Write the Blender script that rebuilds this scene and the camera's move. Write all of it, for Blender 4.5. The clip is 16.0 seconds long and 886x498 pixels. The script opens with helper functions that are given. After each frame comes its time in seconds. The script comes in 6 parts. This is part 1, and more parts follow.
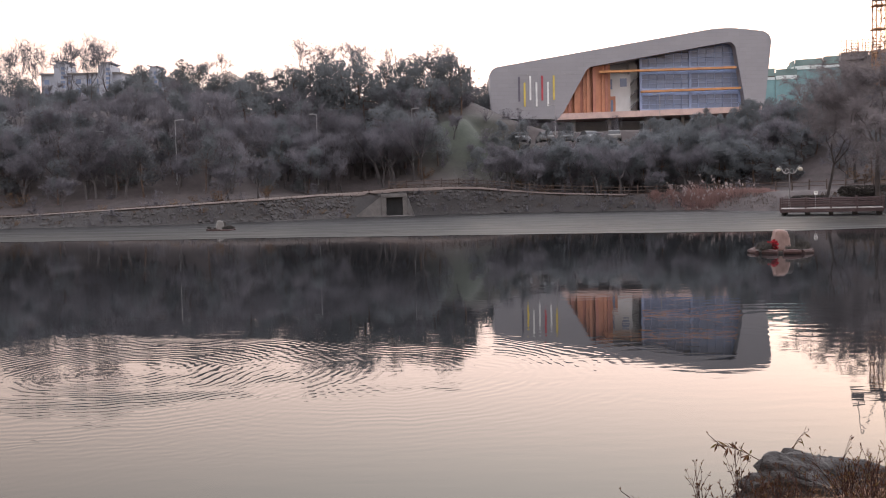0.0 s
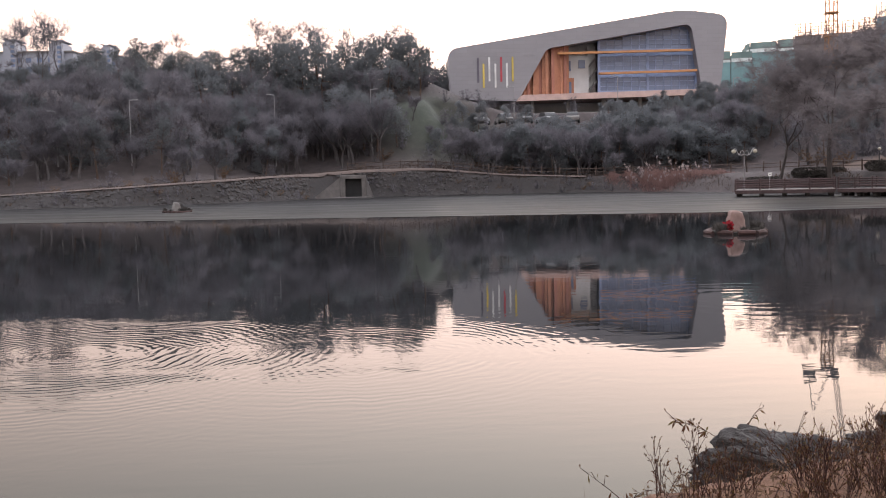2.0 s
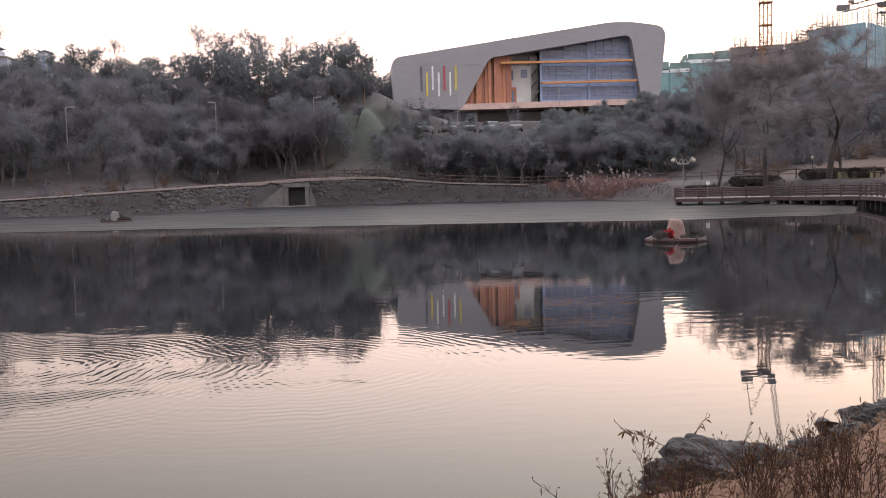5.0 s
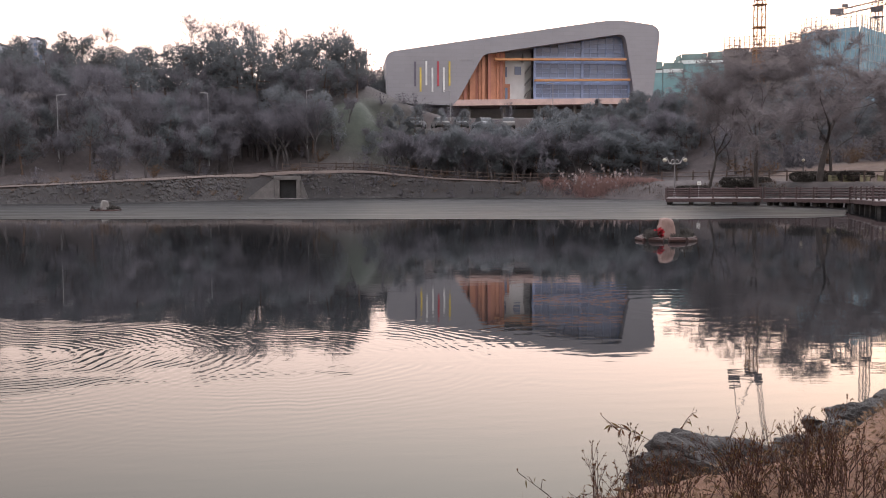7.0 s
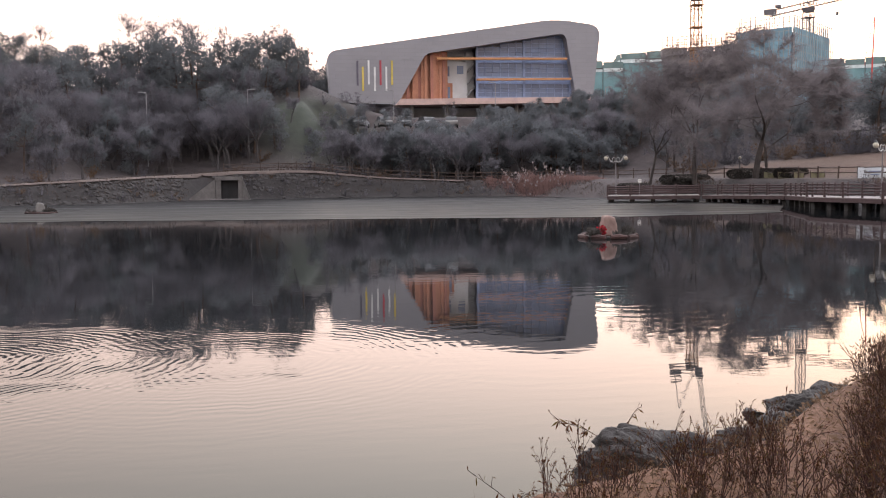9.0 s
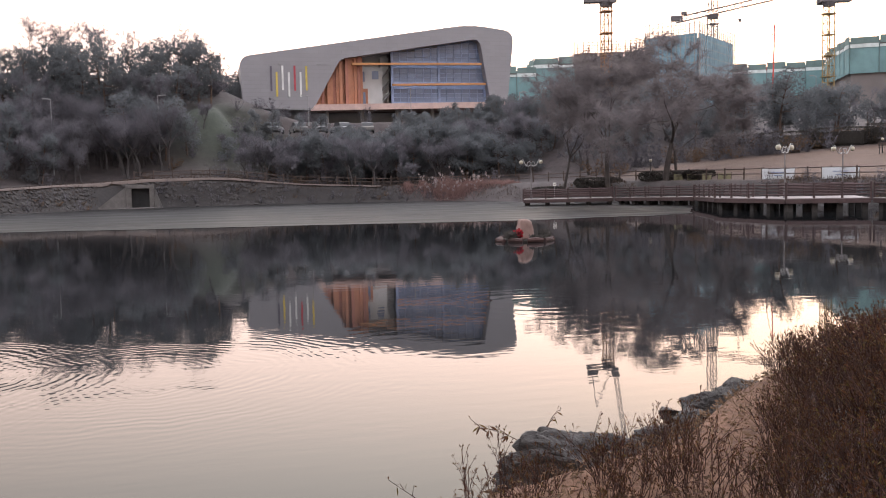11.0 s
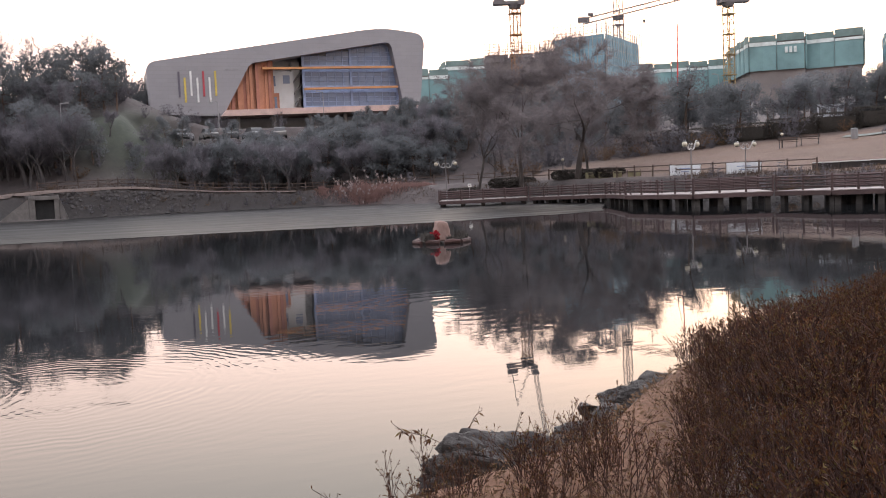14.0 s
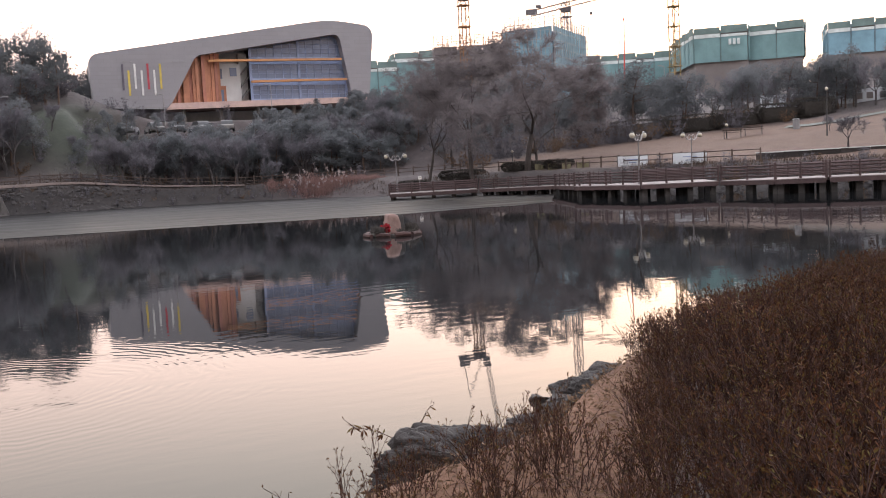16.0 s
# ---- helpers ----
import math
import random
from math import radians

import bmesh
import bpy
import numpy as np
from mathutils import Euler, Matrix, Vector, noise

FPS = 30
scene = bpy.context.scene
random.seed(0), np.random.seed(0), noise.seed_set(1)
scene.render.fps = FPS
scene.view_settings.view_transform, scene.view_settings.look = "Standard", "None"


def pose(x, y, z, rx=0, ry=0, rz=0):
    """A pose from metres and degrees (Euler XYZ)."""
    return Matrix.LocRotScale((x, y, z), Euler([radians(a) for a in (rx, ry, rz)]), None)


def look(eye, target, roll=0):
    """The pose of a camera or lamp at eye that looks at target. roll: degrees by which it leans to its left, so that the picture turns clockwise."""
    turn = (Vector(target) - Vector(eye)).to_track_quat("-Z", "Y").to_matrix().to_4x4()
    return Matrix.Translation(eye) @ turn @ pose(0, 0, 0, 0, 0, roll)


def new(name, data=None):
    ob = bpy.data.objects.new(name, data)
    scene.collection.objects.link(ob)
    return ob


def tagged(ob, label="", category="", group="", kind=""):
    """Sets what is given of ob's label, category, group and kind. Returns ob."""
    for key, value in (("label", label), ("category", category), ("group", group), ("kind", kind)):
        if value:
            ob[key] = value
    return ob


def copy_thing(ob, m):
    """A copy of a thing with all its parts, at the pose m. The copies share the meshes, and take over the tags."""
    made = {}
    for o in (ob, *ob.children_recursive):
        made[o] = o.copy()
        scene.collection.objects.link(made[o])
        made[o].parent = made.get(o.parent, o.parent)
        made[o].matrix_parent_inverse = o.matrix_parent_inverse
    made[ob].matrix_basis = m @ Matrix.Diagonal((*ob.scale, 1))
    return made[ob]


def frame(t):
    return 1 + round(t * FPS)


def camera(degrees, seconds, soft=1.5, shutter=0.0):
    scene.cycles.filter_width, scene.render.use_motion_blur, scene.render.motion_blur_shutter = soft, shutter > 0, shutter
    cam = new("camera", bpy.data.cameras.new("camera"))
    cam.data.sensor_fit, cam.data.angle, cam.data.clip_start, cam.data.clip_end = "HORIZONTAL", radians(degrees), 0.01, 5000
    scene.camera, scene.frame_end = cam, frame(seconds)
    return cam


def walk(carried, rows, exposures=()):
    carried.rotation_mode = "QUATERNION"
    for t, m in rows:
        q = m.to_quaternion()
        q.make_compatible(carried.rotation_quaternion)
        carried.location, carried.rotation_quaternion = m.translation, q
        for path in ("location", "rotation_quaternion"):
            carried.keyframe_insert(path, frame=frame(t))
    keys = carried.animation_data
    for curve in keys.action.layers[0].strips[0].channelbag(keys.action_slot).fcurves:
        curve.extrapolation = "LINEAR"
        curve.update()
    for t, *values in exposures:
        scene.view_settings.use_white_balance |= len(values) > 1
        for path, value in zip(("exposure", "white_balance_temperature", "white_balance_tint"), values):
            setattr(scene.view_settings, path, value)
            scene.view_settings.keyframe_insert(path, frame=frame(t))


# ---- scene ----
cam = camera(51.0, 16.0, soft=1.0)


def aim(x, y, z, yaw, pitch, roll):
    return pose(x, y, z, 0, 0, yaw) @ pose(0, 0, 0, 90 + pitch) @ pose(0, 0, 0, 0, 0, -roll)


# seconds, place, heading, tilt, lean
PATH = [
    (0, 0.000, -0.000, 2.400, 0.00, -3.44, 1.25),
    (0.5, -0.001, -0.002, 2.389, -0.48, -3.68, 0.99),
    (1, -0.000, 0.002, 2.391, -1.11, -4.05, 1.29),
    (1.5, -0.003, 0.011, 2.392, -1.77, -4.35, 1.46),
    (2, -0.007, 0.010, 2.391, -2.49, -4.63, 1.22),
    (2.5, -0.010, 0.008, 2.391, -3.24, -4.84, 0.81),
    (3, -0.016, 0.003, 2.400, -3.93, -4.98, 1.06),
    (3.5, -0.029, -0.007, 2.408, -4.60, -4.96, 1.41),
    (4, -0.047, -0.015, 2.414, -5.29, -4.72, 1.35),
    (4.5, -0.053, -0.011, 2.433, -5.79, -4.21, 1.47),
    (7, -0.040, 0.027, 2.392, -6.55, -4.47, 0.12),
    (7.5, -0.043, 0.031, 2.398, -7.06, -4.81, 0.53),
    (8, -0.055, 0.012, 2.397, -7.70, -4.90, 0.76),
    (8.5, -0.062, -0.001, 2.403, -8.68, -4.79, 0.66),
    (9, -0.062, 0.012, 2.400, -9.99, -4.54, 0.50),
    (11.5, -0.039, 0.066, 2.404, -16.05, -4.31, 1.57),
    (12, -0.035, 0.073, 2.404, -16.92, -4.32, 1.92),
    (12.5, -0.028, 0.083, 2.403, -17.72, -4.31, 1.80),
    (13, -0.036, 0.070, 2.406, -18.50, -4.29, 1.93),
    (13.5, -0.034, 0.074, 2.407, -19.30, -4.27, 2.20),
    (14, -0.043, 0.053, 2.415, -20.15, -4.30, 2.48),
    (14.5, -0.043, 0.042, 2.420, -21.10, -4.39, 2.51),
    (15, -0.042, 0.042, 2.419, -21.92, -4.51, 2.69),
    (15.5, -0.043, 0.046, 2.418, -22.58, -4.70, 2.82),
    (16, -0.028, 0.071, 2.423, -23.15, -4.91, 2.92),
]
walk(cam, [(r[0], aim(*r[1:])) for r in PATH])

# ---- daylight: hazy dusk sky, sun low beyond the wooded hill ----
SUN_EL, SUN_AZ = 7.0, 38.0
world = bpy.data.worlds.new("dusk_sky")
scene.world = world
world.use_nodes = True
wt = world.node_tree
wt.nodes.clear()
sky = wt.nodes.new("ShaderNodeTexSky")
sky.sky_type, sky.sun_disc = "NISHITA", False
sky.sun_elevation, sky.sun_rotation = radians(SUN_EL), radians(SUN_AZ)
sky.air_density, sky.dust_density, sky.ozone_density = 1.6, 4.0, 1.0
sky_bg = wt.nodes.new("ShaderNodeBackground")
sky_bg.inputs[1].default_value = 0.025
haze_co = wt.nodes.new("ShaderNodeTexCoord")
haze_z = wt.nodes.new("ShaderNodeSeparateXYZ")
haze_ramp = wt.nodes.new("ShaderNodeValToRGB")
haze_ramp.color_ramp.interpolation = "EASE"
for k, (at, col) in enumerate(((0.0, (1.0, 0.87, 0.77)), (0.16, (1.0, 0.752, 0.672)), (0.36, (0.785, 0.72, 0.66)), (0.46, (1.90, 1.86, 2.0)), (0.72, (2.0, 1.98, 2.14)), (1.0, (1.45, 1.47, 1.62)))):
    el = haze_ramp.color_ramp.elements[k] if k < 2 else haze_ramp.color_ramp.elements.new(at)
    el.position, el.color = at, (*col, 1)
haze_bg = wt.nodes.new("ShaderNodeBackground")
haze_bg.inputs[1].default_value = 2.85
# the haze is brighter towards the sun
glow_dot = wt.nodes.new("ShaderNodeVectorMath")
glow_dot.operation = "DOT_PRODUCT"
glow_dot.inputs[1].default_value = (math.sin(radians(SUN_AZ)), math.cos(radians(SUN_AZ)), 0)
glow_map = wt.nodes.new("ShaderNodeMapRange")
glow_map.interpolation_type = "SMOOTHSTEP"
for key, val in (("From Min", 0.25), ("From Max", 1.05), ("To Min", 1.17), ("To Max", 3.0)):
    glow_map.inputs[key].default_value = val
wt.links.new(haze_co.outputs["Generated"], glow_dot.inputs[0])
wt.links.new(glow_dot.outputs["Value"], glow_map.inputs["Value"])
wt.links.new(glow_map.outputs["Result"], haze_bg.inputs[1])
sky_add = wt.nodes.new("ShaderNodeAddShader")
sky_out = wt.nodes.new("ShaderNodeOutputWorld")
for a, b in ((sky.outputs[0], sky_bg.inputs[0]), (haze_co.outputs["Generated"], haze_z.inputs[0]), (haze_z.outputs[2], haze_ramp.inputs[0]),
             (haze_ramp.outputs[0], haze_bg.inputs[0]), (sky_bg.outputs[0], sky_add.inputs[0]), (haze_bg.outputs[0], sky_add.inputs[1]), (sky_add.outputs[0], sky_out.inputs[0])):
    wt.links.new(a, b)
sun = new("sun", bpy.data.lights.new("sun", "SUN"))
sun.data.energy, sun.data.angle, sun.data.color = 0.5, radians(170), (1.0, 0.90, 0.80)
sun_way = Vector((math.sin(radians(SUN_AZ)) * math.cos(radians(SUN_EL)), math.cos(radians(SUN_AZ)) * math.cos(radians(SUN_EL)), math.sin(radians(SUN_EL))))
sun.matrix_world = look(sun_way * 200, (0, 0, 0))
scene.view_settings.exposure = 0.0


# ---- materials ----
class Mat:
    """A node material in short form."""

    def __init__(self, name, rough=0.8, metal=0.0):
        self.m = bpy.data.materials.new(name)
        self.m.use_nodes = True
        self.t = self.m.node_tree
        self.b = self.t.nodes["Principled BSDF"]
        self.b.inputs["Roughness"].default_value = rough
        self.b.inputs["Metallic"].default_value = metal

    def node(self, kind, **kw):
        n = self.t.nodes.new(kind)
        for k, v in kw.items():
            n.inputs[k].default_value = v
        return n

    def link(self, a, b):
        self.t.links.new(a, b)

    def coords(self, which="Object", scale=(1, 1, 1)):
        c = self.node("ShaderNodeTexCoord")
        mp = self.node("ShaderNodeMapping")
        mp.inputs["Scale"].default_value = scale
        self.link(c.outputs[which], mp.inputs[0])
        return mp.outputs[0]

    def world_pos(self, scale=(1, 1, 1)):
        g = self.node("ShaderNodeNewGeometry")
        mp = self.node("ShaderNodeMapping")
        mp.inputs["Scale"].default_value = scale
        self.link(g.outputs["Position"], mp.inputs[0])
        return mp.outputs[0]

    def noise(self, vec, scale, detail=4.0, rough=0.55):
        n = self.node("ShaderNodeTexNoise")
        n.inputs["Scale"].default_value, n.inputs["Detail"].default_value, n.inputs["Roughness"].default_value = scale, detail, rough
        self.link(vec, n.inputs["Vector"])
        return n.outputs["Fac"]

    def ramp(self, fac, stops):
        r = self.node("ShaderNodeValToRGB")
        for k, (at, col) in enumerate(stops):
            el = r.color_ramp.elements[k] if k < 2 else r.color_ramp.elements.new(at)
            el.position, el.color = at, (*col, 1)
        self.link(fac, r.inputs[0])
        return r.outputs[0]

    def mix(self, fac, a, b, mode="MIX"):
        n = self.t.nodes.new("ShaderNodeMix")
        n.data_type, n.blend_type = "RGBA", mode
        for sock, v in ((n.inputs[0], fac), (n.inputs[6], a), (n.inputs[7], b)):
            if isinstance(v, (int, float)):
                sock.default_value = v
            elif isinstance(v, tuple):
                sock.default_value = (*v, 1)
            else:
                self.link(v, sock)
        return n.outputs[2]

    def math(self, op, a, b=0.0):
        n = self.t.nodes.new("ShaderNodeMath")
        n.operation = op
        for sock, v in ((n.inputs[0], a), (n.inputs[1], b)):
            if isinstance(v, (int, float)):
                sock.default_value = v
            else:
                self.link(v, sock)
        return n.outputs[0]

    def island(self):
        return self.node("ShaderNodeNewGeometry").outputs["Random Per Island"]

    def each(self):
        return self.node("ShaderNodeObjectInfo").outputs["Random"]

    def attr(self, name):
        n = self.t.nodes.new("ShaderNodeAttribute")
        n.attribute_name = name
        return n.outputs["Fac"]

    def color(self, v):
        if isinstance(v, tuple):
            self.b.inputs["Base Color"].default_value = (*v, 1)
        else:
            self.link(v, self.b.inputs["Base Color"])
        return self

    def bump(self, h, strength=0.5, distance=0.02):
        n = self.node("ShaderNodeBump")
        n.inputs["Strength"].default_value, n.inputs["Distance"].default_value = strength, distance
        self.link(h, n.inputs["Height"])
        self.link(n.outputs[0], self.b.inputs["Normal"])
        return self


def mottled(name, a, b, scale=3.0, rough=0.8, fine=25.0, bump=0.4, dist=0.01, metal=0.0, vary=0.0, where="Object"):
    """A surface with stains at one scale and grain at another, a little different on each object."""
    m = Mat(name, rough, metal)
    v = m.coords(where) if where != "world" else m.world_pos()
    big, small = m.noise(v, scale, 3), m.noise(v, fine, 5)
    f = m.math("ADD", m.math("MULTIPLY", big, 0.65), m.math("MULTIPLY", small, 0.35))
    col = m.ramp(f, ((0.32, a), (0.68, b)))
    if vary:
        k = m.math("ADD", m.math("MULTIPLY", m.each(), vary), 1 - vary / 2)
        g = m.node("ShaderNodeHueSaturation")
        m.link(k, g.inputs["Value"])
        m.link(col, g.inputs["Color"])
        col = g.outputs[0]
    m.color(col)
    if bump:
        m.bump(small, bump, dist)
    return m.m


def foliage(name, a, b, rough=0.8, c=None, gloss=0.15, through_light=0.4):
    """Leaves, needles and twigs: each piece takes its own tone, and thin pieces let some light through."""
    m = Mat(name, rough)
    m.b.inputs["Specular IOR Level"].default_value = gloss
    col = m.ramp(m.island(), ((0.1, a), (0.9, b)) if c is None else ((0.05, a), (0.7, b), (0.95, c)))
    g = m.node("ShaderNodeHueSaturation")
    m.link(m.math("ADD", m.math("MULTIPLY", m.each(), 0.4), 0.8), g.inputs["Value"])
    m.link(col, g.inputs["Color"])
    m.color(g.outputs[0])
    thin = m.node("ShaderNodeBsdfTranslucent")
    m.link(g.outputs[0], thin.inputs["Color"])
    both = m.node("ShaderNodeMixShader")
    both.inputs[0].default_value = through_light
    m.link(m.b.outputs[0], both.inputs[1])
    m.link(thin.outputs[0], both.inputs[2])
    m.link(both.outputs[0], m.t.nodes["Material Output"].inputs["Surface"])
    return m.m


M = {}
# x, y, radius, width, strength, waves
RING = ((-4.6, 12.8, 2.1, 1.7, 0.75, 40.0), (-0.9, 12.4, 2.1, 1.3, 0.34, 38.0), (-5.6, 10.2, 2.4, 1.8, 0.10, 36.0), (3.6, 12.6, 2.4, 2.0, 0.10, 16.0), (6.4, 16.5, 1.4, 2.0, 0.4, 13.0))
M["bark"] = mottled("bark", (0.040, 0.036, 0.038), (0.082, 0.072, 0.074), 2, 0.9, 18, 0.8, 0.03, vary=0.4)
M["willow_bark"] = mottled("dark_willow_bark", (0.028, 0.023, 0.022), (0.065, 0.053, 0.05), 2, 0.9, 14, 0.8, 0.03)
M["pine_bark"] = mottled("pine_bark", (0.05, 0.036, 0.03), (0.12, 0.075, 0.055), 2, 0.9, 14, 0.8, 0.03, vary=0.3)
# Blue-grey distance haze is put into these three twig and needle colours.
M["twig"] = foliage("hazed_bare_twigs", (0.122, 0.115, 0.130), (0.162, 0.154, 0.172), through_light=0.4)
M["willow_twig"] = foliage("hazed_willow_twigs", (0.158, 0.139, 0.145), (0.215, 0.192, 0.198), through_light=0.5)
M["needle"] = foliage("hazed_pine_needles", (0.146, 0.154, 0.165), (0.174, 0.183, 0.194), through_light=0.65)
M["dead_leaf"] = foliage("dry_leaves", (0.09, 0.06, 0.04), (0.2, 0.13, 0.085))
M["reed"] = foliage("dry_reeds", (0.165, 0.102, 0.095), (0.25, 0.160, 0.148))
M["plume"] = foliage("pale_reed_plumes", (0.22, 0.185, 0.18), (0.34, 0.29, 0.285))
M["hedge"] = foliage("hedge_leaves", (0.050, 0.046, 0.044), (0.088, 0.080, 0.074))
M["azalea_twig"] = foliage("azalea_twigs", (0.024, 0.0115, 0.010), (0.070, 0.035, 0.028), 0.8, None, 0.2, 0.1)
M["azalea_leaf"] = foliage("azalea_leaves", (0.024, 0.0095, 0.006), (0.084, 0.033, 0.014), 0.7, (0.095, 0.072, 0.023), 0.2, 0.35)
M["concrete"] = mottled("weathered_concrete", (0.12, 0.112, 0.108), (0.21, 0.197, 0.19), 1.2, 0.85, 14, 0.4, 0.01)
M["pile"] = mottled("dark_mottled_concrete", (0.024, 0.022, 0.022), (0.056, 0.051, 0.050), 2.5, 0.9, 14, 0.4, 0.01, vary=0.5)
# Near-black: painted shade inside the culvert, and the rubber of car wheels.
M["dark"] = mottled("shade_and_tyre_black", (0.012, 0.012, 0.013), (0.03, 0.03, 0.032), 1, 0.9, 8, 0)
M["deck_wood"] = mottled("weathered_deck_boards", (0.16, 0.136, 0.136), (0.255, 0.220, 0.217), 2, 0.8, 30, 0.4, 0.004, vary=0.3)
M["rail_wood"] = mottled("red_brown_stained_wood", (0.038, 0.0215, 0.0225), (0.070, 0.041, 0.042), 3, 0.7, 30, 0.4, 0.004, vary=0.3)
M["fence_wood"] = mottled("dark_brown_fence_wood", (0.04, 0.028, 0.024), (0.09, 0.06, 0.05), 3, 0.8, 30, 0.4, 0.004, vary=0.3)
M["galv"] = mottled("galvanised_steel", (0.21, 0.21, 0.22), (0.30, 0.30, 0.305), 3, 0.45, 30, 0.1, 0.002, metal=0.35)
M["dark_metal"] = mottled("dark_painted_steel", (0.03, 0.032, 0.035), (0.06, 0.06, 0.065), 3, 0.5, 30, 0.1, 0.002, metal=0.2)
M["globe"] = mottled("cream_globe_glass", (0.36, 0.325, 0.255), (0.46, 0.42, 0.34), 4, 0.3, 20, 0.0)
M["white_paint"] = mottled("white_paint", (0.66, 0.65, 0.63), (0.80, 0.79, 0.77), 0.6, 0.6, 8, 0.1, 0.004)
M["red_leaf"] = foliage("red_flowers", (0.18, 0.012, 0.018), (0.34, 0.028, 0.04))
M["log"] = mottled("wet_reddish_log", (0.020, 0.009, 0.0085), (0.060, 0.027, 0.024), 5, 0.85, 25, 0.6, 0.01, vary=0.4)
M["lantern_stone"] = mottled("pinkish_granite", (0.15, 0.095, 0.085), (0.25, 0.165, 0.145), 2.5, 0.8, 18, 0.6, 0.02)

m = Mat("rough_shore_rock", 0.85)
v = m.coords("Object")
n1, n2 = m.noise(v, 2.2, 6, 0.62), m.noise(v, 16, 6, 0.65)
m.color(m.mix(m.math("MULTIPLY", n2, 0.55), m.ramp(n1, ((0.34, (0.020, 0.017, 0.0165)), (0.52, (0.043, 0.038, 0.0375)), (0.70, (0.076, 0.068, 0.067)))), (0.032, 0.026, 0.023)))
m.bump(m.math("ADD", n1, m.math("MULTIPLY", n2, 0.4)), 0.9, 0.05)
M["rock"] = m.m

m = Mat("grey_metal_cladding", 0.5, 0.15)
v = m.coords("Object")
br = m.node("ShaderNodeTexBrick")
br.inputs["Scale"].default_value = 1.0
br.inputs["Mortar Size"].default_value, br.inputs["Brick Width"].default_value, br.inputs["Row Height"].default_value = 0.012, 1.8, 0.6
br.inputs["Color1"].default_value, br.inputs["Color2"].default_value, br.inputs["Mortar"].default_value = (0.245, 0.240, 0.266, 1), (0.266, 0.261, 0.288, 1), (0.196, 0.192, 0.211, 1)
sw = m.node("ShaderNodeSeparateXYZ")
cb = m.node("ShaderNodeCombineXYZ")
m.link(v, sw.inputs[0])
m.link(sw.outputs[0], cb.inputs[0])
m.link(sw.outputs[2], cb.inputs[1])
m.link(cb.outputs[0], br.inputs["Vector"])
m.color(m.mix(0.25, br.outputs[0], m.ramp(m.noise(v, 0.25, 5), ((0.3, (0.196, 0.191, 0.205)), (0.7, (0.29, 0.284, 0.303))))))
M["shell"] = m.m

m = Mat("lake_water", 0.02)
m.b.inputs["IOR"].default_value = 1.333
m.color(m.ramp(m.noise(m.world_pos(), 0.05, 3), ((0.3, (0.009, 0.0098, 0.011)), (0.7, (0.013, 0.0138, 0.015)))))
p = m.world_pos()
sep = m.node("ShaderNodeSeparateXYZ")
m.link(p, sep.inputs[0])
# long lazy swell and fine shiver
swell = m.noise(m.world_pos((0.22, 0.9, 1)), 1.0, 2)
shiver = m.noise(m.world_pos((1.2, 4.0, 1)), 1.0, 2)
# rings that spread from one place on the surface
warp = m.math("MULTIPLY", m.math("SUBTRACT", m.noise(m.world_pos((0.35, 0.35, 1)), 1.0, 3), 0.5), 1.0)
warp = m.math("ADD", warp, m.math("MULTIPLY", m.math("SUBTRACT", m.noise(m.world_pos((1.5, 1.1, 1)), 1.0, 2), 0.5), 0.35))
rings = None
for cx, cy, radius, wide, amount, waves in RING:
    dx, dy = m.math("SUBTRACT", sep.outputs[0], cx), m.math("SUBTRACT", sep.outputs[1], cy)
    dist = m.math("ADD", m.math("SQRT", m.math("ADD", m.math("MULTIPLY", dx, dx), m.math("MULTIPLY", dy, dy))), warp)
    wave = m.math("SINE", m.math("MULTIPLY", dist, waves))
    fall = m.math("POWER", 2.718, m.math("MULTIPLY", -1.0, m.math("POWER", m.math("DIVIDE", m.math("SUBTRACT", dist, radius), wide), 2.0)))
    one = m.math("MULTIPLY", m.math("MULTIPLY", wave, fall), amount)
    rings = one if rings is None else m.math("ADD", rings, one)
patch = m.ramp(m.noise(m.world_pos((0.35, 1.1, 1)), 1.0, 3), ((0.38, (0, 0, 0)), (0.6, (1, 1, 1))))
ring = m.math("MULTIPLY", rings, m.math("ADD", m.math("MULTIPLY", patch, 0.8), 0.2))
hgt = m.math("ADD", m.math("ADD", m.math("MULTIPLY", swell, 0.0006), m.math("MULTIPLY", shiver, 0.0010)), m.math("MULTIPLY", ring, 0.0014))
m.bump(hgt, 1.0, 1.0)
M["water"] = m.m

m = Mat("thin_grey_ice", 0.3)
v = m.world_pos()
m.color(m.mix(m.noise(v, 0.9, 6, 0.65), m.ramp(m.noise(m.world_pos((0.08, 0.3, 1)), 1.0, 5, 0.6), ((0.35, (0.009, 0.0088, 0.0092)), (0.6, (0.0135, 0.013, 0.0135)), (0.8, (0.045, 0.040, 0.038)))), (0.012, 0.0115, 0.012)))
m.b.inputs["Specular IOR Level"].default_value = 0.045
m.link(m.ramp(m.noise(m.world_pos((0.1, 0.4, 1)), 1.0, 4), ((0.35, (0.3, 0.3, 0.3)), (0.7, (0.45, 0.45, 0.45)))), m.b.inputs["Roughness"])
m.bump(m.noise(v, 3.0, 5), 0.1, 0.004)
M["ice"] = m.m

